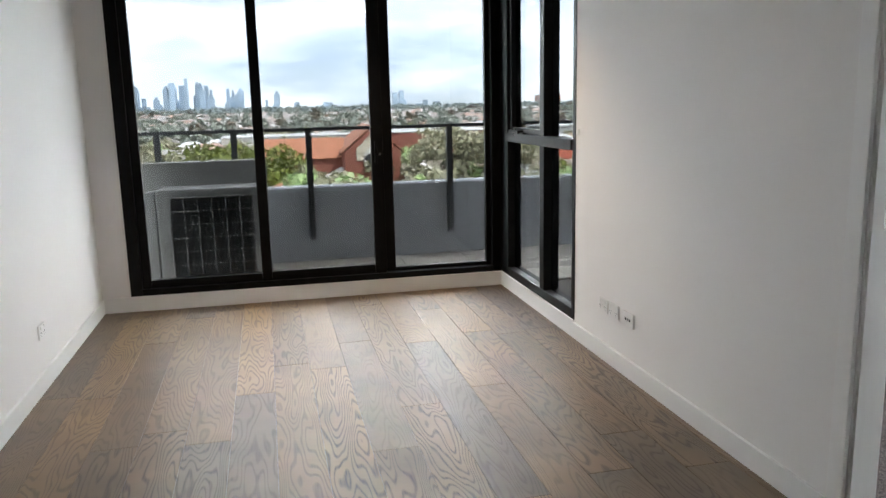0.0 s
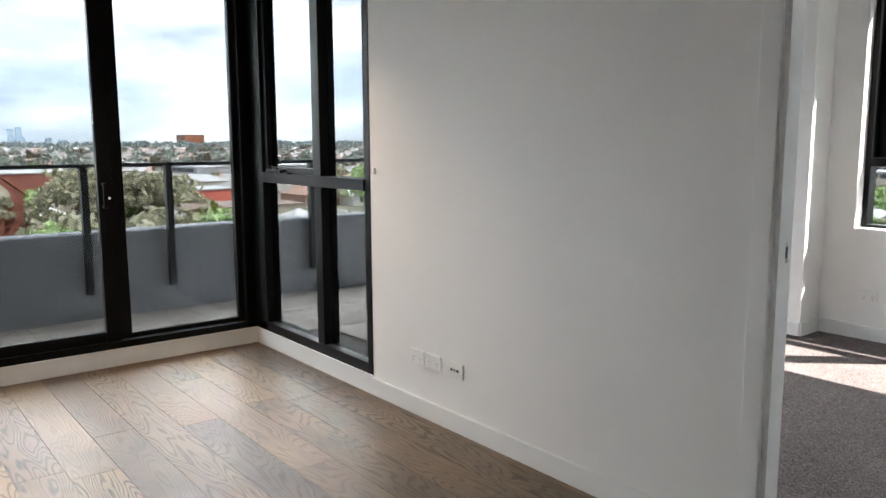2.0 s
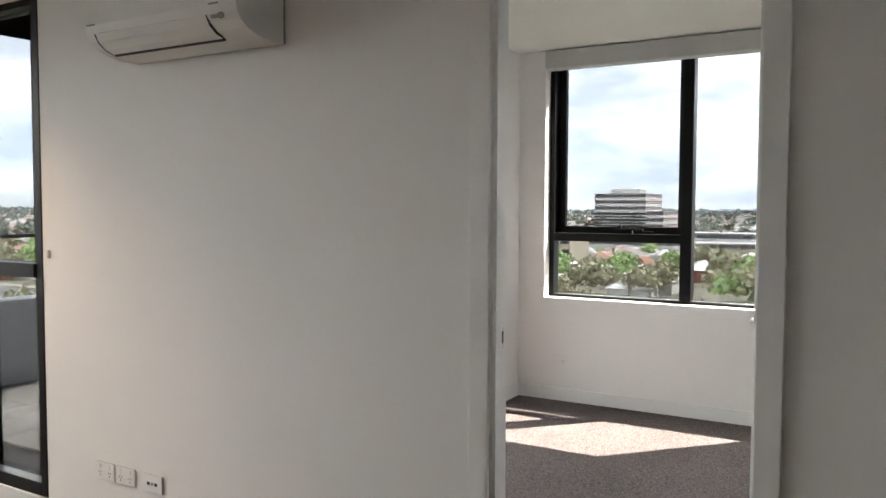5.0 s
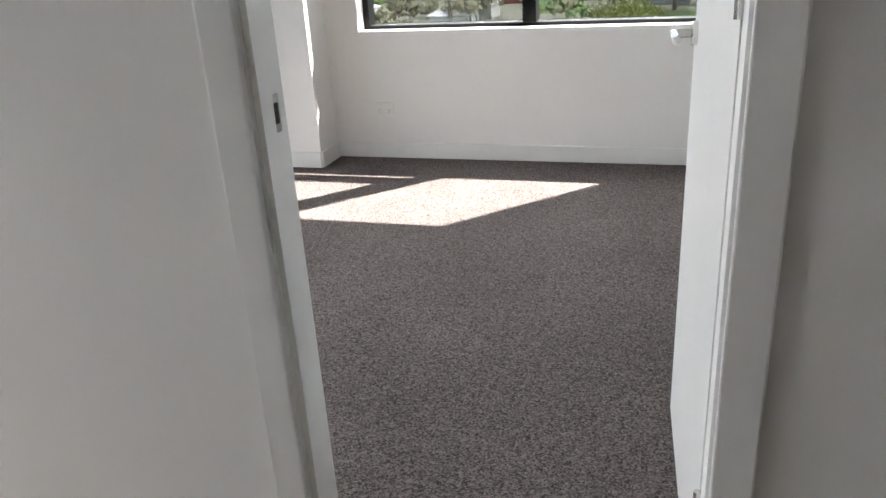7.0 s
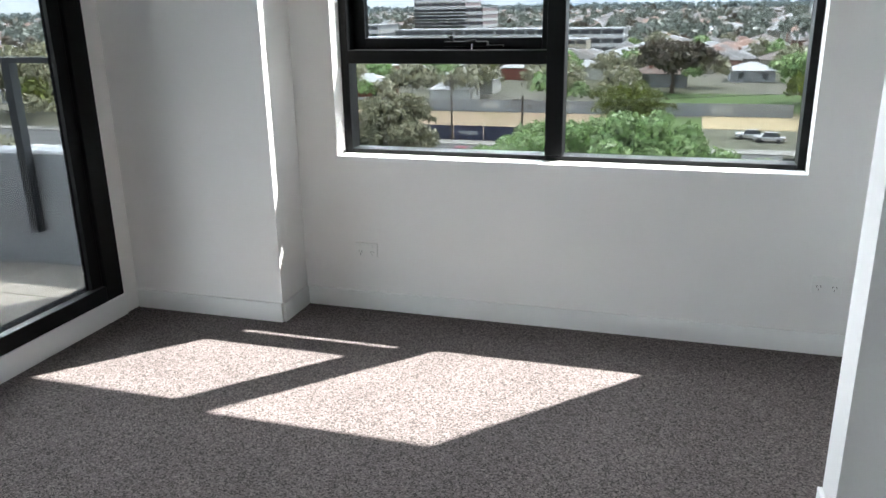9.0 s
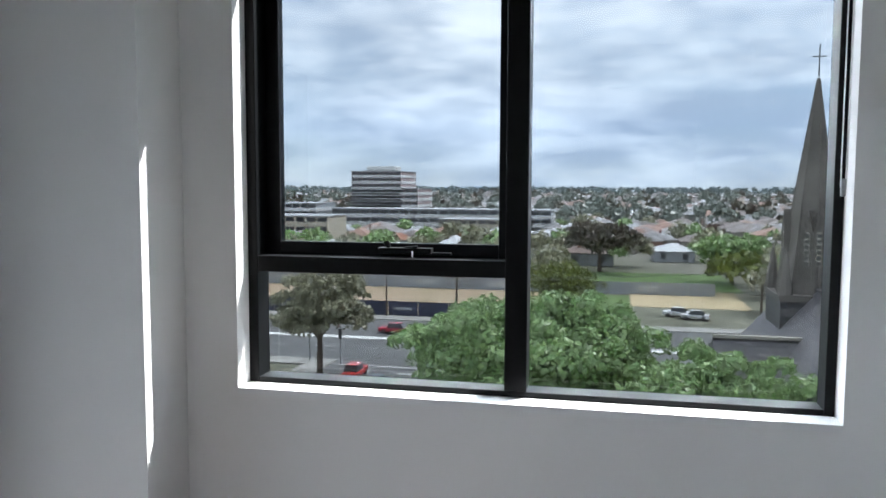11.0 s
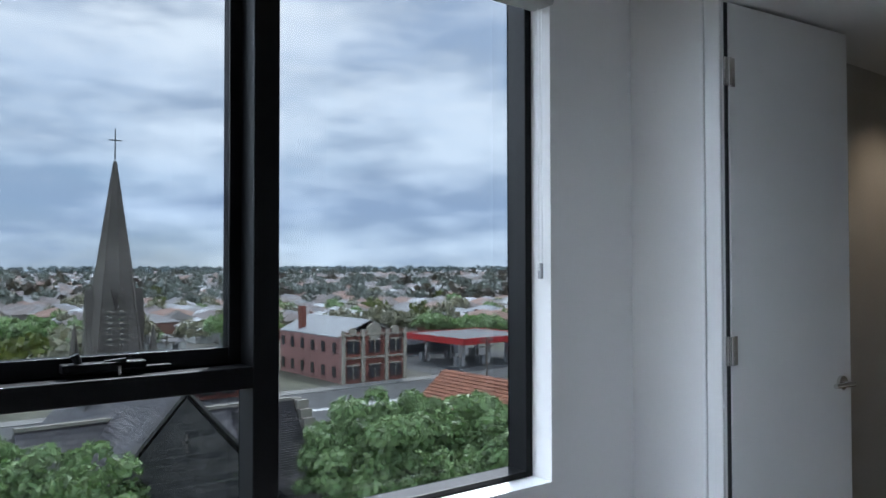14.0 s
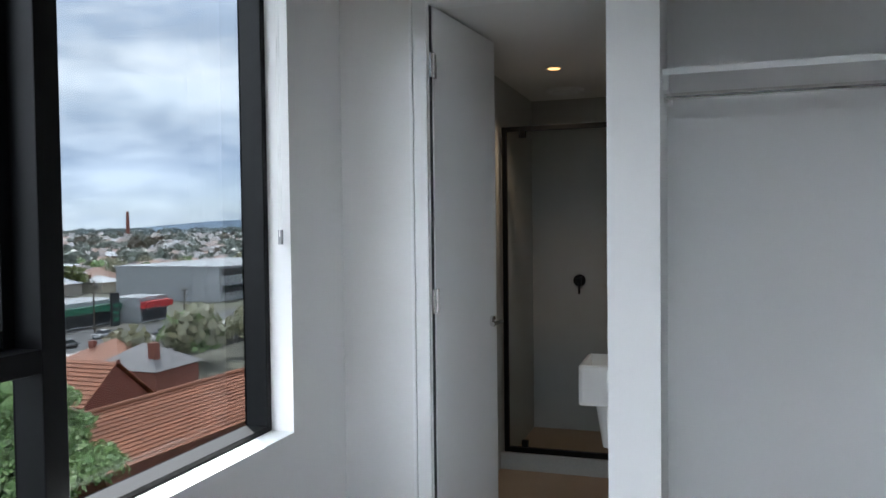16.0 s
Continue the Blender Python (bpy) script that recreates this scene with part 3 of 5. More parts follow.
d1 = thing("door_1", (WB + 0.005, DY0, 0), "white flush bedroom door standing open", "door", "", "structure")
part("leaf", boxes((0.004, 0.722, -0.037, 0.0, 0.012, DTOP - 0.004), bevel=0.002), M_TRIM, d1, "white painted flush leaf")
lever(d1, (0.662, 0.0, 1.045), (0, 1, 0), (-1, 0, 0), M_CHROME)
lever(d1, (0.662, -0.037, 1.045), (0, -1, 0), (-1, 0, 0), M_CHROME)
part("latch", boxes((0.722, 0.724, -0.03, -0.008, 0.99, 1.09)), M_CHROME, d1)
for z in (0.22, 1.15, 2.08):
    part("hinge", cyl(bmesh.new(), (-0.002, 0.004, z), (-0.002, 0.004, z + 0.1), 0.007, seg=10), M_CHROME, d1)
d1.matrix_world = pose(WB + 0.008, DY0 + 0.002, 0, 0, 0, 4.2)

# ensuite door, swung into the ensuite
architrave([(EX1 + 0.006, EX1 + 0.066, BS + 0.001, BS + 0.018, 0, 2.52), (EX0, EX1 + 0.006, BS + 0.001, BS + 0.018, 2.466, 2.52), (EX1 + 0.066, EX1 + 0.082, BS + 0.001, BS + 0.026, 0, 2.53)])
ej = thing("trim", (0, 0, 0), "white painted ensuite door jamb", "door jamb", "", "structure")
part("jamb_lining", boxes((EX1, EX1 + 0.018, BS - 0.104, BS + 0.004, 0, 2.46)), M_TRIM, ej)
part("jamb_lining", boxes((EX0, EX1, BS - 0.104, BS + 0.004, 2.442, 2.459)), M_TRIM, ej)
d2 = thing("door_2", (EX1, BS, 0), "white flush ensuite door standing open into the ensuite", "door", "", "structure")
part("leaf", boxes((-0.72, -0.004, -0.037, 0.0, 0.012, 2.435), bevel=0.002), M_TRIM, d2, "white painted flush leaf")
lever(d2, (-0.65, 0.0, 1.06), (0, 1, 0), (1, 0, 0), M_CHROME)
lever(d2, (-0.65, -0.037, 1.06), (0, -1, 0), (1, 0, 0), M_CHROME)
for z in (0.25, 1.17, 2.14):
    hg = part("hinge", cyl(bmesh.new(), (0.004, 0.006, z), (0.004, 0.006, z + 0.1), 0.008, seg=12), M_CHROME, d2, "brushed steel butt hinge")
    part("hinge_plate", boxes((-0.03, 0.03, 0.0, 0.003, z, z + 0.1)), M_CHROME, hg)
# dark strip put in as the shade of the hinge-side gap
part("hinge_gap_shade", boxes((-0.003, 0.012, -0.03, -0.006, 0.012, 2.435)), M_DARK, d2, "dark strip standing in for shade in the hinge gap")
d2.matrix_world = pose(EX1 - 0.012, BS - 0.01, 0, 0, 0, 84)


# ---- living room and bedroom things ----
def wall_plate(name, at, turn, label, kind_of, group="wall outlets"):
    """A wall plate, built facing -y, with rockers and pin slots; turn: degrees about z."""
    o = thing(name, at, label, "power outlet" if kind_of != "data" else "data outlet", group)
    w, h = (0.115, 0.073)
    part("plate", boxes((-w / 2, w / 2, -0.009, 0, -h / 2, h / 2), bevel=0.003), M_PLASTIC, o)
    if kind_of == "power":
        for dx in (-0.03, 0.03):
            part("rocker", boxes((dx - 0.006, dx + 0.006, -0.0125, -0.008, 0.012, 0.028), bevel=0.001), M_PLASTIC, o)
            bm = bmesh.new()
            for sx, sz, a in ((-0.007, -0.006, 0.5), (0.007, -0.006, -0.5), (0, -0.02, 0)):
                r = bmesh.ops.create_cube(bm, size=1, matrix=Matrix.LocRotScale((dx + sx, -0.0092, sz), Euler((0, a, 0)), (0.0022, 0.001, 0.008)))
            part("slots", bm, M_DARK, o, "dark pin slots")
    else:
        for dx in (-0.022, 0.0, 0.022):
            part("socket", boxes((dx - 0.007, dx + 0.007, -0.0105, -0.008, -0.006, 0.006)), M_DARK if dx else M_GREYPL, o)
    o.matrix_world = Matrix.Translation(at) @ pose(0, 0, 0, 0, 0, turn)
    return o


for y in (-2.285, -2.415):
    wall_plate("power_outlet", (0, y, 0.302), -90, "white double power outlet on the white wall", "power")
wall_plate("data_outlet", (0, -2.58, 0.30), -90, "white data and antenna outlet on the white wall", "data")
wall_plate("power_outlet", (LX0, -1.88, 0.295), 90, "white double power outlet on the white wall", "power")
wall_plate("power_outlet", (BE, -3.035, 0.305), -90, "white double power outlet under the bedroom window", "power")
wall_plate("power_outlet", (BE, -5.068, 0.308), -90, "white double power outlet beside the bedroom window", "power")

# split-system air conditioner: rounded front, side cheeks, flap
ac = thing("air_conditioner", (0, -2.87, 1.98), "white split-system air conditioner high on the white wall", "air conditioner")
AY0, AY1 = -3.288, -2.53
prof = [(0.0, 0.285), (-0.21, 0.285), (-0.228, 0.275), (-0.232, 0.255), (-0.232, 0.10), (-0.226, 0.07), (-0.21, 0.045), (-0.18, 0.022), (-0.14, 0.008), (-0.09, 0.0), (0.0, 0.0)]


def slab(prof, y0, y1):
    bm = bmesh.new()
    a, b = [bm.verts.new((x, y0, z)) for x, z in prof], [bm.verts.new((x, y1, z)) for x, z in prof]
    bm.faces.new(a)
    bm.faces.new(b[::-1])
    for i in range(len(prof)):
        j = (i + 1) % len(prof)
        bm.faces.new((a[i], b[i], b[j], a[j]))
    bmesh.ops.recalc_face_normals(bm, faces=bm.faces)
    return bm


part("casing", slab(prof, AY0 + 2.87, AY1 + 2.87), M_PLASTIC, ac)
flap = [(-0.2285, 0.068), (-0.2135, 0.040), (-0.1835, 0.0165), (-0.150, 0.0062), (-0.149, 0.009), (-0.18, 0.022), (-0.21, 0.045), (-0.226, 0.07)]
part("flap", slab(flap, AY0 + 2.87 + 0.14, AY1 + 2.87 - 0.05), M_PLASTIC, ac, "white louvre flap")
part("flap_gap", boxes((-0.1495, -0.137, AY0 + 3.01, AY1 + 2.82, 0.001, 0.0088)), M_DARK, ac, "dark gap behind the flap")
for y in (AY0 + 3.007, AY1 + 2.823):
    part("flap_gap", slab([(-0.229, 0.068), (-0.214, 0.039), (-0.184, 0.0155), (-0.15, 0.0055), (-0.15, 0.009), (-0.21, 0.045)], y - 0.0025, y + 0.0025), M_DARK, ac)
part("wall_bracket", boxes((-0.006, -0.0005, AY0 + 2.866, AY1 + 2.874, 0.0, 0.287)), M_GREYPL, ac)
for y in (AY0 + 2.87 + 0.10, AY1 + 2.87 - 0.03):
    part("badge", boxes((-0.2335, -0.2315, y - 0.022, y + 0.022, 0.098, 0.104)), M_GREYPL, ac, "small grey badge")
part("sensor", cyl(bmesh.new(), (-0.224, AY0 + 2.94, 0.062), (-0.232, AY0 + 2.94, 0.058), 0.011), M_GREYPL, ac)
part("display", boxes((-0.229, -0.221, AY0 + 2.955, AY0 + 2.985, 0.055, 0.066)), M_GREYPL, ac)
for k in range(3):
    part("side_text", boxes((-0.05 - 0.014 * k, -0.043 - 0.014 * k, AY0 + 2.8685, AY0 + 2.87, 0.20, 0.265)), M_GREYPL, ac, "illegible moulded text bars")

# side window blind cord and its clip
part("cord", cyl(bmesh.new(), (0.03, -1.84, 2.33), (0.03, -1.84, 1.2), 0.0016, seg=6), M_PLASTIC, w2, "thin white blind cord")
part("cord_clip", boxes((-0.016, 0.0, -1.93, -1.915, 1.19, 1.225), bevel=0.003), M_PLASTIC, w2, "small white cord clip")


def downlight(at, lit, label):
    o = thing("downlight", at, label, "downlight", "recessed downlights")
    bm = bmesh.new()
    bmesh.ops.create_circle(bm, segments=32, radius=0.048)
    bmesh.ops.create_circle(bm, segments=32, radius=0.034)
    bm2 = bmesh.new()
    cyl(bm2, (0, 0, -0.004), (0, 0, 0.0), 0.046, 0.05, 32)
    bm.free()
    part("trim_ring", bm2, M_PLASTIC, o)
    part("lens", cyl(bmesh.new(), (0, 0, -0.0055), (0, 0, -0.0042), 0.036, seg=28), M_BULB if lit else M_LAMPOFF, o, "glowing warm lens" if lit else "")
    if lit:
        la = new("downlight_lamp", bpy.data.lights.new("downlight_lamp", 'SPOT'))
        la.data.energy, la.data.color, la.data.spot_size, la.data.spot_blend, la.data.shadow_soft_size = lit, (1.0, 0.72, 0.45), radians(120), 0.8, 0.03
        la.parent = o
        la.location = (0, 0, -0.02)
    return o


downlight((-0.845, -1.5, CEIL), DOWNLIGHT_W, "lit warm recessed downlight in the white ceiling")
downlight((1.87, -4.03, BCEIL), 0, "unlit white recessed downlight in the bedroom ceiling")
downlight((2.62, -6.93, 2.45), DOWNLIGHT_W * 0.45, "lit warm recessed downlight in the ensuite ceiling")

# wardrobe fittings
shelf = thing("wardrobe_shelf", (1.1, -5.27, 2.03), "white melamine wardrobe shelf across the open recess", "shelf")
part("board", boxes((WB + 0.1 - 1.1, 1.925 - 1.1, -0.23, 0.17, 0.0, 0.022), bevel=0.001), M_TRIM, shelf)
part("cleat", boxes((1.905 - 1.1, 1.925 - 1.1, -0.22, 0.165, -0.05, 0.0), bevel=0.001), M_TRIM, shelf)
rod = thing("hanging_rail", (1.1, -5.2, 1.972), "chrome hanging rail below the wardrobe shelf", "rail")
part("tube", cyl(bmesh.new(), (WB + 0.1 - 1.1, 0, 0), (1.925 - 1.1, 0, 0), 0.0125), M_CHROME, rod)
part("socket", cyl(bmesh.new(), (1.911 - 1.1, 0, 0), (1.925 - 1.1, 0, 0), 0.021), M_CHROME, rod)

# ensuite
shw = thing("shower_screen", (2.5, -7.1, 0.0), "black-framed glass shower screen", "shower screen")
for r in ((0.45, 0.48, -0.015, 0.015, 0.10, 2.14), (-0.50, 0.45, -0.015, 0.015, 2.11, 2.14), (-0.50, 0.45, -0.015, 0.015, 0.10, 0.135)):
    part("frame", boxes(r, bevel=0.002), M_BLACK, shw)
part("glass", boxes((-0.5, 0.45, -0.003, 0.003, 0.135, 2.11)), glass_material("clear_glass", (0.95, 0.96, 0.96)), shw, "clear toughened glass")
for z in (0.14, 2.07):
    part("pivot", boxes((0.33, 0.37, -0.016, 0.016, z, z + 0.04), bevel=0.002), M_BLACK, shw)
structure("shower_hob", boxes((1.98, 3.0, -7.14, -7.06, -0.002, 0.10)), M_GREYTILE, "low tiled hob under the shower screen", "hob")
mixer = thing("shower_mixer", (2.65, -8.1, 1.115), "matt black round shower mixer on grey tiles", "tap")
part("rose", cyl(bmesh.new(), (0, 0, 0), (0, 0.012, 0), 0.045, seg=28), M_BLACK, mixer)
part("lever", cyl(bmesh.new(), (0, 0.03, 0), (0, 0.03, -0.10), 0.008), M_BLACK, mixer)
part("barrel", cyl(bmesh.new(), (0, 0.0, 0), (0, 0.045, 0), 0.02), M_BLACK, mixer)
bas = thing("wash_basin", (2.0, -6.5, 0.6), "white ceramic wall-hung wash basin in the ensuite", "basin")
bm = boxes((0, 0.40, -0.22, 0.18, 0.0, 0.21), bevel=0.02)
top = max(bm.faces, key=lambda f: f.calc_center_median().z * 10 + f.calc_area())
r = bmesh.ops.inset_region(bm, faces=[top], thickness=0.018)
bmesh.ops.translate(bm, verts=top.verts, vec=(0, 0, -0.12))
part("bowl", bm, M_CERAMIC, bas)
part("waste", cyl(bmesh.new(), (0.25, -0.02, -0.25), (0.25, -0.02, 0.0), 0.05, 0.09, 20), M_CERAMIC, bas, "white ceramic shroud")
vent = thing("exhaust_vent", (2.685, -7.7, 2.45), "round white ceiling exhaust vent", "vent")
part("ring", cyl(bmesh.new(), (0, 0, -0.014), (0, 0, 0), 0.115, 0.13, 32), M_PLASTIC, vent)
part("disc", cyl(bmesh.new(), (0, 0, -0.024), (0, 0, -0.015), 0.08, 0.09, 32), M_PLASTIC, vent)

# ---- balcony ----
BZ = -0.03
structure("balcony_slab", boxes((-3.2, 3.6, LY1 + 0.15, 1.35, -0.3, BZ - 0.018), (WB + 0.1, 3.6, BN + 0.21, LY1 + 0.149, -0.3, BZ - 0.018)), M_GROUT, "dark bedding below the balcony pavers", "balcony")
structure("balcony_soffit", boxes((-3.2, 0.0, LY1 + 0.2, 1.3, 2.66, 2.86)), M_PARCAP, "pale concrete balcony soffit", "ceiling")
structure("upper_storey", boxes((LX0 - 0.2, 3.56, -8.4, -1.66, 2.80, 6.0), (LX0 - 0.2, 0.0, -1.66, 1.3, 2.87, 6.0)), M_PARCAP, "storey above the flat", "building")
CX, CY, PR = 1.5, -0.9, 2.03   # centre and inner radius of the rounded balcony corner


def sweep(profile, path):
    """A profile of (outwards, up) pairs carried along (x, y, nx, ny) stations."""
    bm = bmesh.new()
    rings = [[bm.verts.new((x + nx * o, y + ny * o, z)) for o, z in profile] for x, y, nx, ny in path]
    n = len(profile)
    for a, b in zip(rings, rings[1:]):
        for i in range(n):
            j = (i + 1) % n
            bm.faces.new((a[i], b[i], b[j], a[j]))
    bm.faces.new(rings[0])
    bm.faces.new(rings[-1][::-1])
    bmesh.ops.recalc_face_normals(bm, faces=bm.faces)
    return bm


edge = [(-3.2, CY + PR, 0, 1), (CX, CY + PR, 0, 1)] + [(CX + PR * math.sin(a), CY + PR * math.cos(a), math.sin(a), math.cos(a)) for a in np.linspace(0.08, math.pi / 2, 20)] + [(CX + PR, -1.66, 1, 0)]
structure("parapet", sweep([(0, -0.3), (0.0, 0.645), (0.02, 0.66), (0.16, 0.66), (0.18, 0.645), (0.18, -0.3)], edge), M_PARAPET, "grey rendered balcony parapet with a rounded corner", "parapet")
soffit = bmesh.new()
ring = [soffit.verts.new((x, y, 2.80)) for x, y, _, _ in edge] + [soffit.verts.new((0.0, -1.66, 2.80)), soffit.verts.new((0.0, CY + PR, 2.80))]
ring = ring[1:]
f = soffit.faces.new(ring)
bmesh.ops.solidify(soffit, geom=[f], thickness=0.18)
structure("balcony_soffit_corner", soffit, M_PARCAP, "pale concrete curved balcony soffit", "ceiling")
rail = thing("balcony_railing", (0, 0, 0), "charcoal steel balcony railing fixed to the grey parapet", "railing")
part("handrail", sweep([(-0.065, 1.165), (-0.065, 1.195), (-0.015, 1.195), (-0.015, 1.165)], edge), M_RAIL, rail)
posts = [(x, CY + PR, 0, 1) for x in (-2.63, -1.99, -1.34, -0.69, -0.04, 0.62, 1.28)] + [(CX + PR * math.sin(a), CY + PR * math.cos(a), math.sin(a), math.cos(a)) for a in (0.25, 0.58, 0.9, 1.22, 1.53)]
for x, y, nx, ny in posts:
    bm = boxes((-0.026, 0.026, -0.062, -0.002, 0.18, 1.166), bevel=0.002)
    bmesh.ops.rotate(bm, verts=bm.verts, matrix=Matrix.Rotation(-math.atan2(nx, ny), 3, 'Z'))
    bmesh.ops.translate(bm, verts=bm.verts, vec=(x, y, 0))
    part("post", bm, M_RAIL, rail)

cond = thing("condenser_unit", (-2.2, 0.28, BZ), "grey air-conditioner condenser with a wire guard on the balcony", "condenser")
part("casing", boxes((-0.37, 0.41, -0.02, 0.32, 0.05, 0.80), bevel=0.02), M_CONDENSER, cond)
part("coil", boxes((-0.27, 0.36, -0.026, -0.018, 0.10, 0.74)), M_FIN, cond, "black finned coil")
for i in range(7):
    part("guard_wire", cyl(bmesh.new(), (-0.27 + 0.105 * i, -0.034, 0.10), (-0.27 + 0.105 * i, -0.034, 0.74), 0.0038, seg=6), M_CONDENSER, cond)
    part("guard_wire", cyl(bmesh.new(), (-0.27, -0.03, 0.10 + 0.106 * i), (0.36, -0.03, 0.10 + 0.106 * i), 0.0038, seg=6), M_CONDENSER, cond)
for dx in (-0.28, 0.30):
    part("foot", boxes((dx - 0.03, dx + 0.03, -0.02, 0.32, 0.0, 0.05)), M_DARK, cond)
part("pipe_cover", boxes((-0.46, -0.39, 0.05, 0.15, 0.0, 0.78), bevel=0.01), M_CONDENSER, cond)
cab = thing("condenser_screen", (-2.2, 0.75, BZ), "grey metal screen panel behind the condenser", "screen")
part("panel", boxes((-0.52, 0.48, -0.02, 0.02, 0.0, 0.97), bevel=0.004), M_CONDENSER, cab)
part("top_plate", boxes((-0.52, 0.48, -0.12, 0.02, 0.971, 0.985), bevel=0.002), M_PARCAP, cab)

# oak boards
floor_boards = thing("floor", (0, 0, 0), "wide smoked oak floorboards with limed grain", "floor", "", "structure")
BW = 0.189
meshes = {}
rng = random.Random(4)
x = LX0 + 0.004
row = 0
while x < -0.02:
    w = min(BW, -0.002 - x)
    y = LY0 + 0.01 - rng.uniform(0.0, 1.7)
    while y < LY1 - 0.03:
        n = rng.choice((1.5, 1.9, 1.9, 2.2))
        y0, y1 = max(y, LY0 + 0.01), min(y + n, LY1 - 0.016)
        if y1 - y0 > 0.05:
            key = (round(w, 3), round(y1 - y0, 2))
            if key not in meshes:
                meshes[key] = solid("board", boxes((0.0008, key[0] - 0.0008, 0.001, key[1] - 0.001, -0.014, 0.0), bevel=0.0012), M_WOOD)
            b = new("board", meshes[key])
            b.parent = floor_boards
            b.location = (x, y0, 0)
        y += n
    x += BW

# balcony pavers
pav = thing("pavement", (0, 0, BZ), "beige stone balcony pavers", "paving", "", "structure")
tile = solid("paver", boxes((0.003, 0.597, 0.003, 0.597, -0.018, 0.0), bevel=0.003), M_PAVER)
for i in range(-6, 6):
    for j in range(-4, 3):
        px, py = 0.045 + 0.6 * i, -0.26 + 0.6 * j
        inside = px + 0.3 < CX or (px + 0.3 - CX) ** 2 + max(0, py + 0.3 - CY) ** 2 < (PR + 0.1) ** 2
        if (py >= -0.3 or (px >= WB + 0.04 and py >= -1.7)) and py < 1.1 and px < 3.4 and inside:
            b = new("paver", tile)
            b.parent = pav
            b.location = (px, py, 0)


# ---- outside: ground, roads ----
GZ = -19.0
M_GROUND = material("suburban_ground", (0.10, 0.105, 0.06), 0.95, 0, 0.4, 0.02, 0.3, 0.3, tint=(0.15, 0.14, 0.12))
M_ASPHALT = material("asphalt", (0.10, 0.10, 0.10), 0.9, 0, 0.2, 0.15, 0.1, 3.0)
M_LINE = material("road_paint", (0.6, 0.6, 0.58), 0.8)
M_CONC = material("footpath_concrete", (0.30, 0.29, 0.27), 0.9, 0, 0.15, 0.3)
M_DIRT = material("brown_bare_field", (0.30, 0.22, 0.15), 0.95, 0, 0.3, 0.12, 0.2, 1.0, tint=(0.24, 0.19, 0.11))
M_LAWN = material("lawn", (0.09, 0.15, 0.035), 0.95, 0, 0.3, 0.2, 0.2, 2.0)
M_SLATE = coursed_material("slate_roof", (0.17, 0.155, 0.155), (0.075, 0.07, 0.08), (0.025, 0.024, 0.026), 0.6, 0.27, 0.6)
M_STONE = coursed_material("bluestone", (0.095, 0.088, 0.084), (0.035, 0.034, 0.037), (0.11, 0.105, 0.10), 0.9, 0.42, 0.9)
M_SPIRE = material("weathered_stone_spire", (0.19, 0.168, 0.148), 0.9, 0, 0.4, 0.5, 0.2, 4.0, 0.2)
M_DRESS = material("pale_dressed_stone", (0.38, 0.35, 0.30), 0.85, 0, 0.2, 1.0)
M_TERRA = material("terracotta_tile", (0.34, 0.135, 0.075), 0.8, 0, 0.3, 0.8, 0.15, 6.0, 0.1, spread=0.12)
M_BRICK = material("red_brick", (0.24, 0.085, 0.06), 0.9, 0, 0.25, 0.8, 0.2, 9.0)
M_PINK = material("painted_brick", (0.33, 0.17, 0.15), 0.85, 0, 0.15, 0.6)
M_CREAM = material("cream_render", (0.45, 0.41, 0.33), 0.85, 0, 0.1, 0.6)
M_WHITEB = material("white_render", (0.55, 0.55, 0.53), 0.85, 0, 0.1, 0.5)
M_GREYB = material("grey_metal_cladding", (0.30, 0.31, 0.32), 0.6, 0, 0.1, 0.4)
M_WIN = material("dark_window_glass", (0.03, 0.035, 0.04), 0.15)
M_REDP = material("red_fascia", (0.50, 0.03, 0.03), 0.5)
M_GREENP = material("green_fascia", (0.03, 0.16, 0.09), 0.5)
M_STEELROOF = material("zinc_roof", (0.36, 0.37, 0.38), 0.5, 0, 0.1, 0.6)
M_TYRE = material("tyre_rubber", (0.02, 0.02, 0.02), 0.9)
M_BARK = material("bark", (0.10, 0.075, 0.055), 0.95, 0, 0.3, 4.0)


def leaf_material(name, a, b):
    m = island_material(name, [a, b, tuple((p + q) / 2 for p, q in zip(a, b)), tuple(p * 0.5 for p in a)], 0.42)
    n, l = m.node_tree.nodes, m.node_tree.links
    tr, mx = n.new("ShaderNodeBsdfTranslucent"), n.new("ShaderNodeMixShader")
    mx.inputs["Fac"].default_value = 0.3
    l.new(n["Color Ramp"].outputs["Color"], tr.inputs["Color"])
    l.new(n["Principled BSDF"].outputs["BSDF"], mx.inputs[1])
    l.new(tr.outputs["BSDF"], mx.inputs[2])
    l.new(mx.outputs["Shader"], n["Material Output"].inputs["Surface"])
    return m


M_LEAF = leaf_material("bright_leaves", (0.37, 0.49, 0.215), (0.24, 0.37, 0.15))
M_GUM = leaf_material("gum_leaves", (0.36, 0.345, 0.23), (0.28, 0.28, 0.18))
M_LIME = leaf_material("spring_leaves", (0.17, 0.20, 0.035), (0.12, 0.15, 0.03))
# far leaves greyed and lightened: distance haze painted into the colour
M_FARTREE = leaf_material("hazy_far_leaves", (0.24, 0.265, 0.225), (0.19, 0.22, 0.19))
# leaf colour with horizon haze mixed in, pale and bluish
M_HAZE = leaf_material("haze_tinted_leaves", (0.25, 0.30, 0.30), (0.21, 0.26, 0.27))
M_RUST = leaf_material("bronze_leaves", (0.13, 0.10, 0.075), (0.10, 0.095, 0.06))

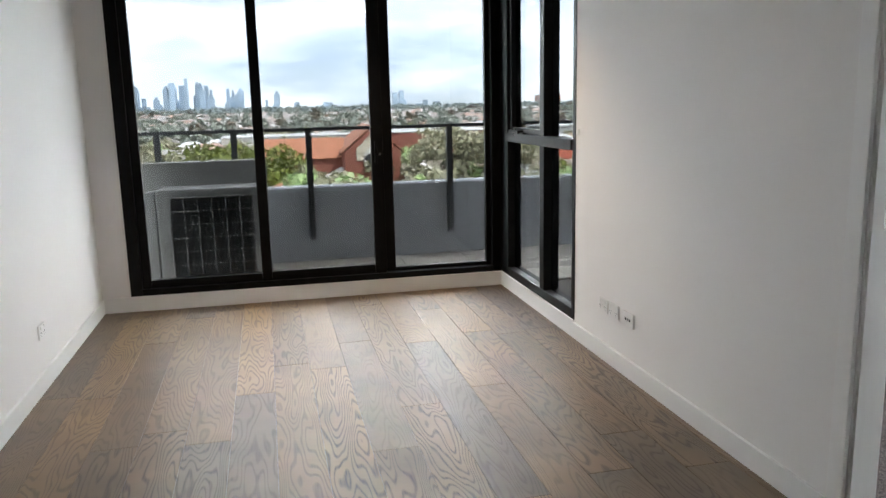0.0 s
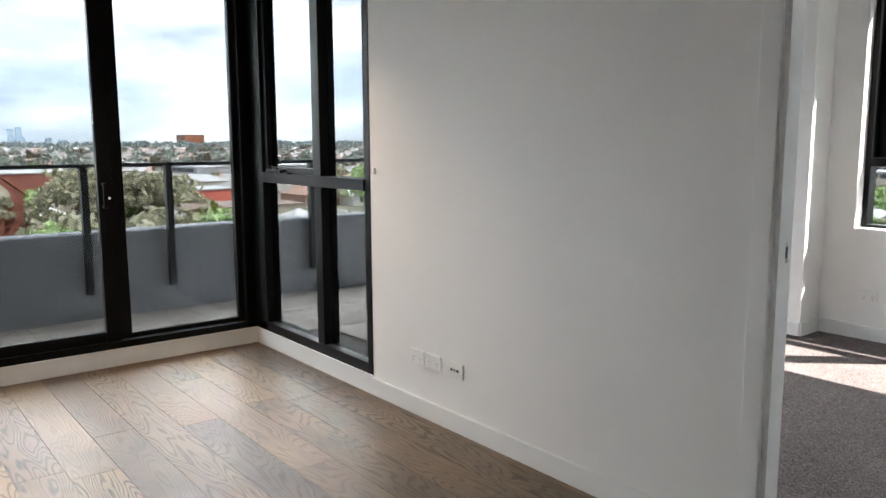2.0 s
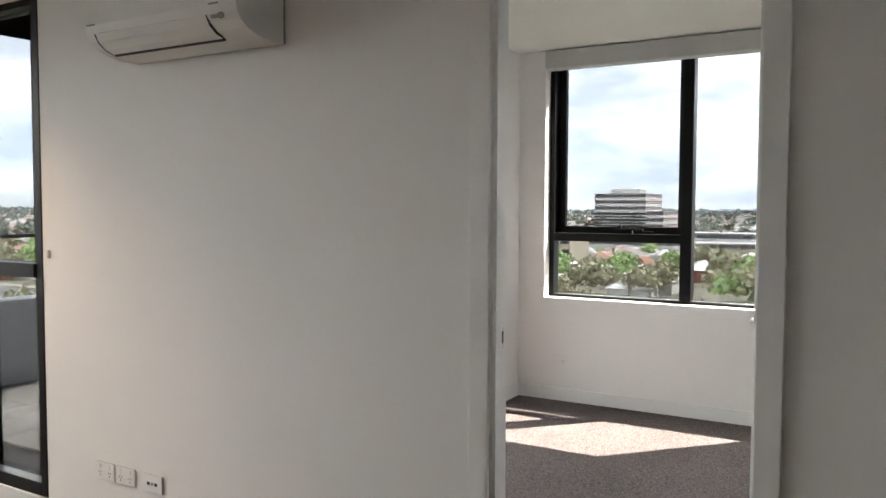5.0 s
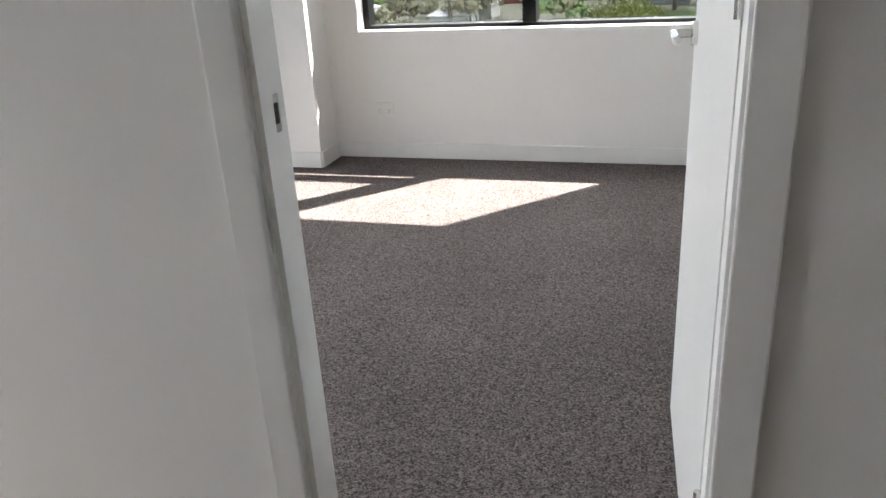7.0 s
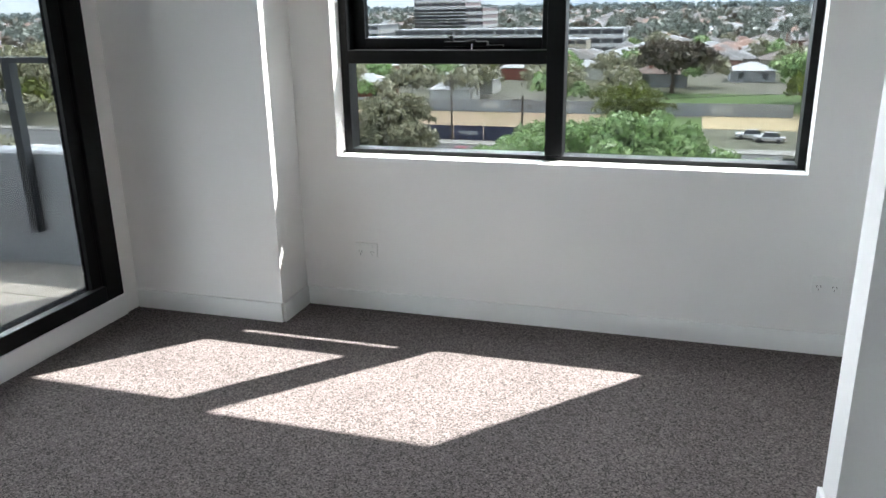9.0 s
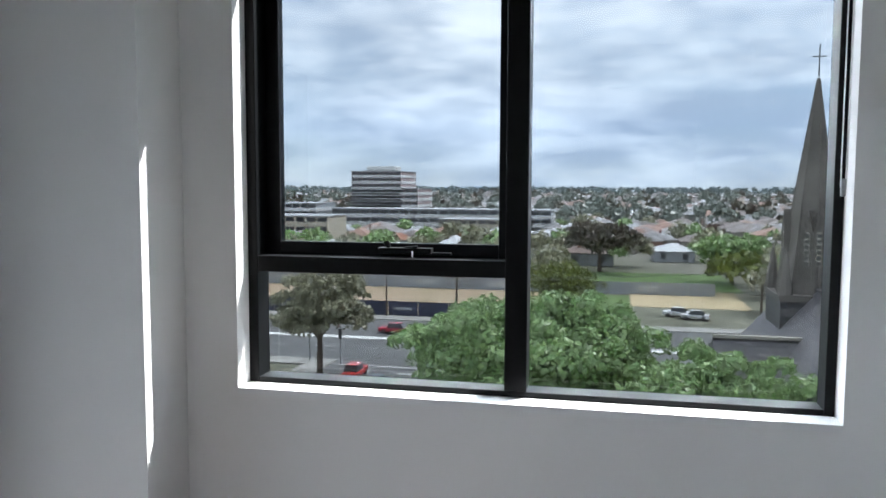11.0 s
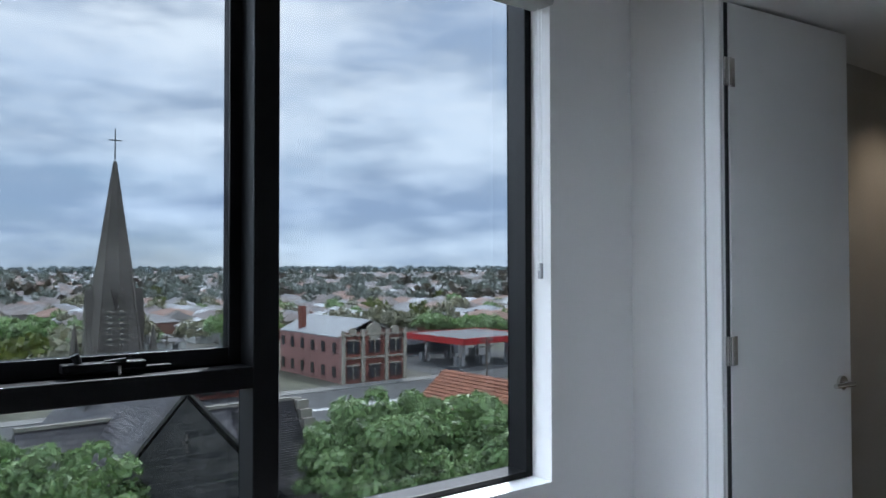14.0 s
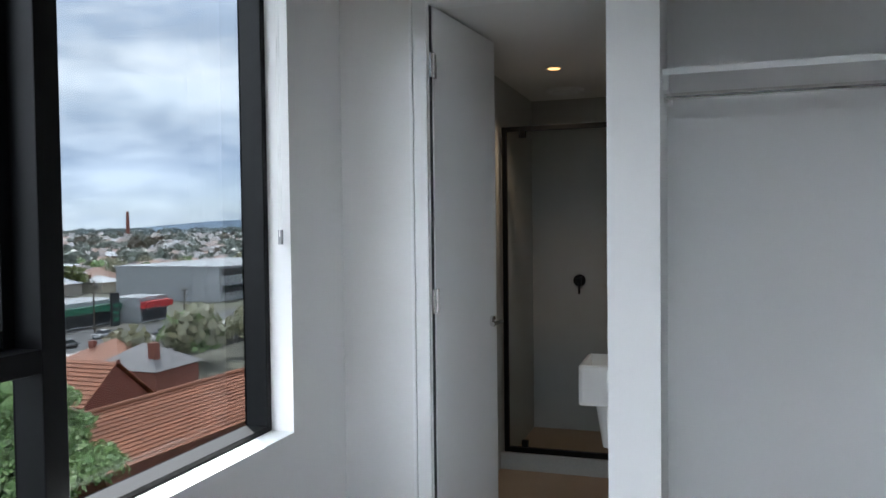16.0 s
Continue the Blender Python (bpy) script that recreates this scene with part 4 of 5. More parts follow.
structure("ground", boxes((-4800, 4800, -4800, 4800, GZ - 1, GZ)), M_GROUND, "flat suburban ground with grass and paving", "ground")
structure("road", boxes((86, 114, -900, 900, GZ, GZ + 0.03), (14, 86, 10, 27, GZ, GZ + 0.028), (114, 700, -52, -40, GZ, GZ + 0.028), (114, 160, -130, -92, GZ, GZ + 0.029)), M_ASPHALT, "wide asphalt road with a side street", "road")
structure("pavement_kerb", boxes((83, 86, 27, 900, GZ, GZ + 0.16), (83, 86, -900, 10, GZ, GZ + 0.16), (114, 117.5, -40, 900, GZ, GZ + 0.16), (114, 117.5, -92, -52, GZ, GZ + 0.16), (14, 83, 7, 10, GZ, GZ + 0.16), (14, 83, 27, 30, GZ, GZ + 0.16)), M_CONC, "concrete footpath with kerb", "pavement")
bm = boxes((99.2, 100.8, -900, 900, GZ + 0.03, GZ + 0.035))
for y in range(-300, 300, 6):
    for xx in (93.5, 106.5):
        bx(bm, xx, xx + 0.16, y, y + 2.6, GZ + 0.03, GZ + 0.036)
for xx in range(30, 84, 5):
    bx(bm, xx, xx + 2.4, 15.4, 15.55, GZ + 0.03, GZ + 0.036)
    bx(bm, xx, xx + 2.4, 21.6, 21.75, GZ + 0.03, GZ + 0.036)
bx(bm, 50, 80, 18.4, 18.6, GZ + 0.03, GZ + 0.036)
bx(bm, 81, 81.5, 10.5, 18.4, GZ + 0.03, GZ + 0.036)
bx(bm, 84, 84.3, 10, 27, GZ + 0.03, GZ + 0.036)
structure("road_marking", bm, M_LINE, "white painted lane and stop lines", "road marking")
structure("field", boxes((119.5, 152, 6, 80, GZ, GZ + 0.04)), M_DIRT, "bare brown vacant field", "field")
structure("lawn", boxes((159, 192, -30, 5, GZ, GZ + 0.05), (119.5, 149.8, -8, 5.8, GZ, GZ + 0.04)), M_LAWN, "green mown verge", "lawn")
structure("sand_lot", boxes((137, 158.8, -28, -8.2, GZ, GZ + 0.06)), material("yellow_sand", (0.46, 0.37, 0.22), 0.95, 0, 0.25, 0.2, 0.2, 1.5), "yellow sandy vacant lot", "lot")
structure("church_yard", boxes((20, 83, -60, 6.8, GZ, GZ + 0.05)), M_LAWN, "lawn around the church", "lawn")

fence = thing("hoarding_fence", (118.6, 40, GZ), "dark blue printed hoarding along the vacant field", "fence")
M_HOARD = material("dark_hoarding", (0.035, 0.04, 0.075), 0.7, 0, 0.3, 0.4)
for k in range(-7, 9):
    part("panel", boxes((-0.05, 0.05, k * 4.9, k * 4.9 + 4.8, 0, 2.3)), M_HOARD, fence)
    if k % 2:
        part("lettering", boxes((-0.07, -0.051, k * 4.9 + 1, k * 4.9 + 4, 0.9, 1.4)), M_GREYB, fence, "illegible pale lettering bar")
fence2 = thing("graffiti_fence", (153, 30, GZ), "grey corrugated fence with painted tags", "fence")
for k in range(-11, 11):
    part("panel", boxes((-0.05, 0.05, k * 4.9, k * 4.9 + 4.85, 0, 2.4)), M_GREYB, fence2)
    if k % 3 == 0:
        part("graffiti", boxes((-0.07, -0.051, k * 4.9 + 0.6, k * 4.9 + 4.2, 0.7, 1.7)), M_WHITEB, fence2, "pale painted tag")


# ---- church ----
def gable_roof(x0, x1, y0, y1, z0, z1, along, over=0.0):
    """Two sloping slabs with thickness; along: the ridge's axis."""
    bm = bmesh.new()
    t = 0.25
    if along == 'x':
        c = (y0 + y1) / 2
        for s, e in ((y0 - over, c), (y1 + over, c)):
            v = [bm.verts.new(p) for p in ((x0, s, z0), (x1, s, z0), (x1, e, z1), (x0, e, z1), (x0, s, z0 - t), (x1, s, z0 - t), (x1, e, z1 - t), (x0, e, z1 - t))]
            for q in ((0, 1, 2, 3), (4, 5, 6, 7), (0, 1, 5, 4), (2, 3, 7, 6), (1, 2, 6, 5), (3, 0, 4, 7)):
                bm.faces.new([v[i] for i in q])
    else:
        c = (x0 + x1) / 2
        for s, e in ((x0 - over, c), (x1 + over, c)):
            v = [bm.verts.new(p) for p in ((s, y0, z0), (s, y1, z0), (e, y1, z1), (e, y0, z1), (s, y0, z0 - t), (s, y1, z0 - t), (e, y1, z1 - t), (e, y0, z1 - t))]
            for q in ((0, 1, 2, 3), (4, 5, 6, 7), (0, 1, 5, 4), (2, 3, 7, 6), (1, 2, 6, 5), (3, 0, 4, 7)):
                bm.faces.new([v[i] for i in q])
    bmesh.ops.recalc_face_normals(bm, faces=bm.faces)
    return bm


def gable_wall(x0, x1, y0, y1, zb, z0, z1, along):
    """A closed block whose top follows the gable."""
    bm = bmesh.new()
    if along == 'x':
        prof = [(y0, zb), (y1, zb), (y1, z0), ((y0 + y1) / 2, z1), (y0, z0)]
        a, b = [bm.verts.new((x0, p, z)) for p, z in prof], [bm.verts.new((x1, p, z)) for p, z in prof]
    else:
        prof = [(x0, zb), (x1, zb), (x1, z0), ((x0 + x1) / 2, z1), (x0, z0)]
        a, b = [bm.verts.new((p, y0, z)) for p, z in prof], [bm.verts.new((p, y1, z)) for p, z in prof]
    bm.faces.new(a)
    bm.faces.new(b[::-1])
    for i in range(5):
        j = (i + 1) % 5
        bm.faces.new((a[i], b[i], b[j], a[j]))
    bmesh.ops.recalc_face_normals(bm, faces=bm.faces)
    return bm


church = thing("church", (0, 0, 0), "dark bluestone church with slate roofs and a tall pale stone spire", "church")
NY = -17.4
part("nave_wall", gable_wall(42.0, 60, NY - 6.2, NY + 6.2, GZ, -12.6, -5.4, 'x'), M_STONE, church, "dark bluestone gable")
part("nave_roof", gable_roof(42.5, 60, NY - 6.3, NY + 6.3, -12.4, -5.0, 'x', 0.15), M_SLATE, church)
part("coping", gable_roof(41.8, 42.5, NY - 6.4, NY + 6.4, -12.25, -4.85, 'x', 0.1), M_STONE, church, "dark stone gable coping")
part("cross_niche", boxes((41.93, 42.05, NY - 0.07, NY + 0.07, -8.3, -7.3), (41.93, 42.05, NY - 0.25, NY + 0.25, -7.8, -7.68)), M_SPIRE, church, "weathered stone cross")
part("transept_wall", gable_wall(44.2, 53.8, -27.2, -10.2, GZ, -13.2, -7.8, 'y'), M_STONE, church)
part("transept_roof", gable_roof(43.9, 54.1, -27.0, -10.4, -13.1, -7.4, 'y', 0.1), M_SLATE, church, "slate roof in even courses")
part("ridge_cap", boxes((48.8, 49.2, -27.0, -10.4, -7.45, -7.26)), M_DRESS, church, "pale ridge capping")
part("ridge_cap", boxes((42.5, 55, NY - 0.2, NY + 0.2, -5.05, -4.9)), M_STONE, church)
bm = bmesh.new()
for k in range(11):
    f = k / 11
    for s in (-1, 1):
        bx(bm, 49 + s * 5.2 * (1 - f) - 0.3, 49 + s * 5.2 * (1 - f) + 0.3, -27.9, -27.1, -13.4 + 5.8 * f, -12.7 + 5.8 * f)
part("coping", bm, M_DRESS, church, "pale stone gable coping blocks")
for i in range(46):   # slate courses
    f = (i + 0.5) / 46
    part("slate_course", boxes((49 - 5.1 * (1 - f) - 0.055, 49 - 5.1 * (1 - f) + 0.055, -26.9, NY - 5.2, -13.02 + 5.7 * f - 0.06, -13.02 + 5.7 * f + 0.028)), M_SLATE, church)
part("porch_wall", gable_wall(38.5, 42.0, NY - 3.2, NY + 0.2, GZ, -14.2, -12.2, 'x'), M_STONE, church)
part("porch_roof", gable_roof(38.2, 42.0, NY - 3.4, NY + 0.4, -14.1, -12.0, 'x', 0.1), M_SLATE, church)
TX, TY = 56.0, -17.4
part("tower", boxes((TX - 2.3, TX + 2.3, TY - 2.3, TY + 2.3, GZ, -5.8), bevel=0.05), M_STONE, church, "square bluestone tower")
part("tower_cornice", boxes((TX - 2.42, TX + 2.42, TY - 2.42, TY + 2.42, -5.8, -5.4)), M_SPIRE, church)
sp = part("spire", cyl(bmesh.new(), (TX, TY, -5.4), (TX, TY, 8.7), 2.15, 0.1, 8), M_SPIRE, church, "octagonal tapering stone spire")
for a in range(8):
    d = Vector((math.cos(a * math.pi / 4), math.sin(a * math.pi / 4), 0))
    part("spire_rib", cyl(bmesh.new(), Vector((TX, TY, -5.4)) + d * 2.12, Vector((TX, TY, 8.6)) + d * 0.1, 0.09, 0.03, 6), M_SPIRE, sp)
for s, t in ((1, 1), (1, -1), (-1, 1), (-1, -1)):
    part("pinnacle", cyl(bmesh.new(), (TX + 2.0 * s, TY + 2.0 * t, -5.4), (TX + 2.0 * s, TY + 2.0 * t, -2.3), 0.5, 0.04, 8), M_SPIRE, church, "stone corner pinnacle")
for ang in (math.pi, math.pi / 2, -math.pi / 2, math.pi * 0.75 + 0.4):
    d = Vector((math.cos(ang), math.sin(ang), 0))
    luc = part("lucarne", gable_wall(-1.1, 0.4, -0.45, 0.45, -4.4, -1.8, 0.1, 'x'), M_SPIRE, church, "gabled stone lucarne")
    luc.matrix_world = Matrix.Translation((TX, TY, 0)) @ Matrix.Rotation(ang + math.pi, 4, 'Z') @ Matrix.Translation((-0.75, 0, 0))
    part("louvre", boxes((-1.16, -1.08, -0.15, 0.15, -3.6, -1.3)), M_DRESS, luc, "pale louvred opening")
    for k in range(6):
        part("slat_gap", boxes((-1.18, -1.15, -0.11, 0.11, -3.45 + 0.36 * k, -3.25 + 0.36 * k)), M_WIN, luc)
bm = cyl(bmesh.new(), (TX, TY, 8.8), (TX, TY, 10.9), 0.05, 0.035, 6)
cyl(bm, (TX, TY - 0.42, 10.1), (TX, TY + 0.42, 10.1), 0.04, seg=6)
part("finial_cross", bm, M_DARK, church, "iron cross")


# ---- trees ----
def leaf_cloud(name, blobs, count, size, seed, mat):
    """Many small tilted leaf sprays on the outer shells of several lobes."""
    r = np.random.default_rng(seed)
    b = np.array(blobs, float)
    w = b[:, 3] ** 1.5
    i = r.choice(len(b), count, p=w / w.sum())
    d = r.normal(size=(count, 3))
    d /= np.linalg.norm(d, axis=1)[:, None]
    d[:, 2] = np.where(d[:, 2] < -0.35, -d[:, 2] * 0.6, d[:, 2])
    c = b[i, :3] + d * (b[i, 3] * (0.62 + 0.42 * r.random(count) ** 0.6))[:, None] * np.array([1, 1, 0.85])
    u = r.normal(size=(count, 3))
    u -= d * (u * d).sum(1)[:, None] * 0.5
    u /= np.linalg.norm(u, axis=1)[:, None]
    v = np.cross(u, d + r.normal(size=(count, 3)) * 0.5)
    v /= np.linalg.norm(v, axis=1)[:, None]
    s = (size * (0.55 + 0.8 * r.random(count)))[:, None]
    p = np.stack([c - u * s, c + v * s * 0.5, c + u * s, c - v * s * 0.5], 1).reshape(-1, 3)
    me = bpy.data.meshes.new(name)
    f = np.arange(count * 4).reshape(-1, 4)
    me.from_pydata(p.tolist(), [], f.tolist())
    me.materials.append(mat)
    return me


def crown_blobs(rad, high, n, seed):
    """A dark core and many small clumps over the outside of several uneven lobes."""
    r = random.Random(seed)
    lobes = [(0, 0, 0, rad * 0.74)]
    for k in range(17):
        a, q = k * 2.4 + r.uniform(-0.4, 0.4), r.uniform(0.35, 0.74)
        lobes.append((math.cos(a) * rad * q, math.sin(a) * rad * q, r.uniform(-0.4, 0.55) * high * (1.05 - q * 0.5), rad * r.uniform(0.34, 0.5)))
    out = [(x, y, z, q * 0.66) for x, y, z, q in lobes]
    for k in range(n):
        x, y, z, q = r.choice(lobes)
        d = Vector((r.gauss(0, 1), r.gauss(0, 1), abs(r.gauss(0.2, 0.9)))).normalized() * q * r.uniform(0.85, 1.12)
        out.append((x + d.x, y + d.y, z + d.z * high / rad, rad * r.uniform(0.09, 0.17)))
    return out


def trunk_mesh(height, rad, spread, seed):
    r = random.Random(seed)
    bm = cyl(bmesh.new(), (0, 0, 0), (0.1, 0.0, height), rad, rad * 0.55, 10)
    for k in range(7):
        a = k * 0.9 + r.uniform(0, 0.5)
        s = spread * r.uniform(0.5, 0.9)
        z = height * r.uniform(0.7, 1.0)
        cyl(bm, (0.08, 0, z), (math.cos(a) * s, math.sin(a) * s, z + spread * r.uniform(0.25, 0.8)), rad * 0.4, rad * 0.1, 6)
    return solid("trunk", bm, M_BARK)


def tree(at, rad, high, ztop, count, size, mat, seed, label):
    o = thing("tree", (at[0], at[1], GZ), label, "tree", "street trees")
    zc = ztop - GZ - high
    t = new("trunk", trunk_mesh(zc - 0.25 * high, 0.05 * rad + 0.12, rad * 0.7, seed))
    c = new("crown", leaf_cloud("crown", crown_blobs(rad, high, 240, seed), count, size, seed, mat))
    c.location = (0, 0, zc)
    t.parent = c.parent = o
    return o


tree((50.5, 1.0), 8.0, 6.4, -5.0, 60000, 0.23, M_LEAF, 3, "broad leafy green tree beside the street")
tree((41.0, -9.4), 6.0, 6.0, -6.4, 50000, 0.22, M_LEAF, 5, "broad leafy green tree in front of the church")
tree((40.5, 4.5), 5.6, 4.6, -10.4, 16000, 0.24, M_LEAF, 15, "lower leafy green tree beside the street")
tree((38.0, -31.0), 7.2, 6.4, -5.4, 64000, 0.23, M_LEAF, 7, "broad leafy green tree beside a tiled roof")
tree((34.5, -24.0), 3.4, 3.6, -10.4, 14000, 0.24, M_LEAF, 9, "small leafy green tree beside the church")
tree((78.0, 26.0), 5.2, 5.6, -6.6, 14000, 0.28, M_GUM, 13, "grey-green gum tree at the crossing")
tree((121.0, 3.0), 6.0, 4.5, -9.5, 3500, 0.34, M_LIME, 17, "thin spring-green tree by the verge")
for i, (tx, ty, rr, top, mt) in enumerate(((41, 172, 11, -3.5, M_GUM), (52, 168, 10, -4, M_GUM), (-8, 160, 12, -4.5, M_LIME), (-26, 150, 10, -6, M_GUM), 
                                             (105, 150, 12, -3, M_LEAF), (130, 130, 12, -3.5, M_GUM), (150, 105, 12, -4, M_RUST), (-45, 165, 12, -4, M_RUST), (192, -2, 9, -6, M_RUST), (175, -30, 8, -8, M_LEAF), (168, -146, 7, -11.5, M_LEAF), (177, -139, 7, -12, M_LEAF), (190, -132, 7, -11, M_GUM), (196, -198, 8, -9.5, M_LIME))):
    tree((tx, ty), rr, rr * 0.62, top, 3000, 0.75, mt, 40 + i, "large grey-green gum tree among the roofs" if mt is M_GUM else "large suburban tree among the roofs")


# ---- nearby buildings ----
def tile_rows(parent, p0, p1, q0, q1, rows, mat):
    """Roof courses from eave line p0-p1 up to ridge line q0-q1, each a thin lapped strip."""
    p0, p1, q0, q1 = map(Vector, (p0, p1, q0, q1))
    nrm = (p1 - p0).cross(q0 - p0).normalized()
    if nrm.z < 0:
        nrm = -nrm
    for k in range(rows):
        f0, f1 = k / rows, (k + 1.12) / rows
        a, b, c, d = p0.lerp(q0, f0), p1.lerp(q1, f0), p1.lerp(q1, min(1, f1)), p0.lerp(q0, min(1, f1))
        bm = bmesh.new()
        v = [bm.verts.new(t) for t in (a + nrm * 0.11, b + nrm * 0.11, c + nrm * 0.03, d + nrm * 0.03, a, b, c, d)]
        for q in ((0, 1, 2, 3), (4, 5, 6, 7), (0, 1, 5, 4), (2, 3, 7, 6), (1, 2, 6, 5), (3, 0, 4, 7)):
            bm.faces.new([v[i] for i in q])
        bmesh.ops.recalc_face_normals(bm, faces=bm.faces)
        part("tile_course", bm, mat, parent)


hall = thing("brick_hall", (0, 0, 0), "red brick hall with terracotta tiled roofs", "building")
part("wall", boxes((33.6, 39.5, -56, -37.2, GZ, -12.1)), M_BRICK, hall)
tile_rows(hall, (33.0, -36.6, -12.1), (31.6, -56, -12.1), (36.8, -38.4, -9.6), (35.4, -56, -9.6), 15, M_TERRA)
tile_rows(hall, (41.0, -36.6, -12.2), (39.4, -56, -12.2), (36.8, -38.4, -9.6), (35.4, -56, -9.6), 10, M_TERRA)
part("ridge_tiles", cyl(bmesh.new(), (36.8, -38.2, -9.5), (35.4, -56, -9.5), 0.16, seg=8), M_TERRA, hall)
part("wing_wall", gable_wall(44.6, 62, -54.7, -46.3, GZ, -12.3, -8.9, 'x'), M_BRICK, hall, "red brick gable")
tile_rows(hall, (44.3, -45.9, -12.3), (62.3, -45.9, -12.3), (44.3, -50.5, -8.7), (62.3, -50.5, -8.7), 14, M_TERRA)
tile_rows(hall, (44.3, -55.1, -12.3), (62.3, -55.1, -12.3), (44.3, -50.5, -8.7), (62.3, -50.5, -8.7), 10, M_TERRA)
part("bargeboard", boxes((44.2, 44.35, -50.7, -50.3, -8.8, -8.5)), M_BRICK, hall)


def hip_roof(w, d, h, over=0.45):
    bm = bmesh.new()
    x, y = w / 2 + over, d / 2 + over
    k = max(0.1, x - y) if x > y else 0.1
    b = [bm.verts.new(p) for p in ((-x, -y, 0), (x, -y, 0), (x, y, 0), (-x, y, 0))]
    r = [bm.verts.new((-k, 0, h)), bm.verts.new((k, 0, h))]
    for f in ((b[0], b[1], r[1], r[0]), (b[2], b[3], r[0], r[1]), (b[1], b[2], r[1]), (b[3], b[0], r[0]), (b[3], b[2], b[1], b[0])):
        bm.faces.new(f)
    return bm


ROOFS = [material("roof_" + n, c, 0.7, 0, 0.2, 0.6, 0.1, 3.0) for n, c in (("zinc", (0.42, 0.43, 0.44)), ("terracotta", (0.32, 0.14, 0.085)), ("brown", (0.17, 0.12, 0.10)), ("white_steel", (0.58, 0.59, 0.60)), ("grey_tile", (0.22, 0.21, 0.21)))]
WALLS = [M_CREAM, M_BRICK, M_WHITEB, M_GREYB]
HOUSE = {}


def house(at, w, d, h, rise, wi, ri, turn):
    key = (w, d, h, rise, wi, ri)
    if key not in HOUSE:
        win = boxes((-0.65, 0.65, -0.06, 0.06, -0.7, 0.7))
        HOUSE[key] = (solid("wall", boxes((-w / 2, w / 2, -d / 2, d / 2, 0, h)), WALLS[wi]), solid("roof", hip_roof(w, d, rise), ROOFS[ri]), solid("window", win, M_WIN), solid("chimney", boxes((-0.4, 0.4, -0.3, 0.3, 0, 1.7)), M_BRICK))
    wm, rm, nm, cm = HOUSE[key]
    names = ("grey zinc", "terracotta tile", "brown tile", "white steel", "grey tile")
    o = thing("house", (at[0], at[1], GZ), "suburban house with a hipped %s roof" % names[ri], "house", "suburban houses")
    a, b = new("wall", wm), new("roof", rm)
    b.location = (0, 0, h)
    a.parent = b.parent = o
    for x in (-w * 0.27, w * 0.27):
        for y in (-d / 2, d / 2):
            g = new("window", nm)
            g.location = (x, y, h * 0.55)
            g.parent = o
    if (wi + ri) % 2:
        c = new("chimney", cm)
        c.location = (w * 0.2, d * 0.2, h + rise * 0.3)
        c.parent = o
    o.rotation_euler = (0, 0, radians(turn))
    return o


rng = random.Random(11)


def taken(x, y):
    """Plots kept free: roads, church block, field, shops and the tall blocks."""
    if 80 < x < 119 or (x < 84 and -62 < y < 32):
        return True
    if 118 < x < 153 and -30 < y < 80:
        return True
    if 114 < x < 185 and -190 < y < -38:
        return True
    if 310 < x < 470 and 20 < y < 240 or 245 < x < 285 and 82 < y < 138 or 280 < x < 315 and 20 < y < 70:
        return True
    if 114 < x < 700 and -54 < y < -38 or 148 < x < 192 and -26 < y < 6:
        return True
    return False


for gx in range(-8, 17):
    for gy in range(-15, 18):
        x, y = gx * 19 + rng.uniform(-2, 2), gy * 21 + rng.uniform(-3, 3) + (gx % 3)
        dist = math.hypot(x - 2, y + 3)
        if dist < 95 or dist > 320 or taken(x, y) or x < -90 or (y < 0 and x < 60) or rng.random() < 0.22:
            continue
        w, d = rng.choice(((11, 9), (13, 9), (10, 10)))
        house((x, y), w, d, rng.choice((3.0, 3.4)), rng.choice((2.0, 2.6)), rng.randrange(4), rng.choice((0, 0, 1, 2, 3, 3, 4)), rng.choice((0, 90)) + rng.uniform(-3, 3))


def block(name, label, category, x0, x1, y0, y1, h, wall, floors, cols, band=None, roof=None, side='west'):
    """A flat-roofed building with rows of windows on the faces towards the flat."""
    o = thing(name, ((x0 + x1) / 2, (y0 + y1) / 2, GZ), label, category)
    w, d = x1 - x0, y1 - y0
    part("wall", boxes((-w / 2, w / 2, -d / 2, d / 2, 0, h)), wall, o)
    part("roof", boxes((-w / 2 - 0.3, w / 2 + 0.3, -d / 2 - 0.3, d / 2 + 0.3, h, h + 0.35)), roof or M_STEELROOF, o)
    step = h / floors
    for k in range(floors):
        if band:
            part("spandrel", boxes((-w / 2 - 0.25, w / 2 + 0.25, -d / 2 - 0.25, d / 2 + 0.25, k * step, k * step + step * 0.45)), band, o)
        z0, z1 = k * step + step * 0.5, k * step + step * 0.9
        for c in range(cols):
            a = -d / 2 + d * (c + 0.12) / cols
            part("window", boxes((-w / 2 - 0.12, -w / 2 + 0.1, a, a + d * 0.76 / cols, z0, z1)), M_WIN, o)
    return o


M_PALEB = material("pale_concrete_band", (0.62, 0.62, 0.62), 0.8, 0, 0.1, 0.3)
M_MAUVE = material("mauve_panel", (0.36, 0.29, 0.29), 0.8, 0, 0.2, 0.3)
block("hospital_tower", "stepped eight-storey block with pale balcony bands", "apartment block", 392, 425, 94, 130, 19.5, M_MAUVE, 6, 10, M_PALEB)
block("hospital_tower", "upper storeys of the stepped block with red-brown panels", "apartment block", 392, 424, 103, 130, 28.5, M_MAUVE, 9, 9, M_PALEB)
roofbox = thing("rooftop_plant", (405, 117, GZ + 28.85), "white rooftop plant screen on the stepped block", "roof plant")
part("screen", boxes((-6, 6, -9, 7, 0, 2.6), bevel=0.5), M_WHITEB, roofbox)
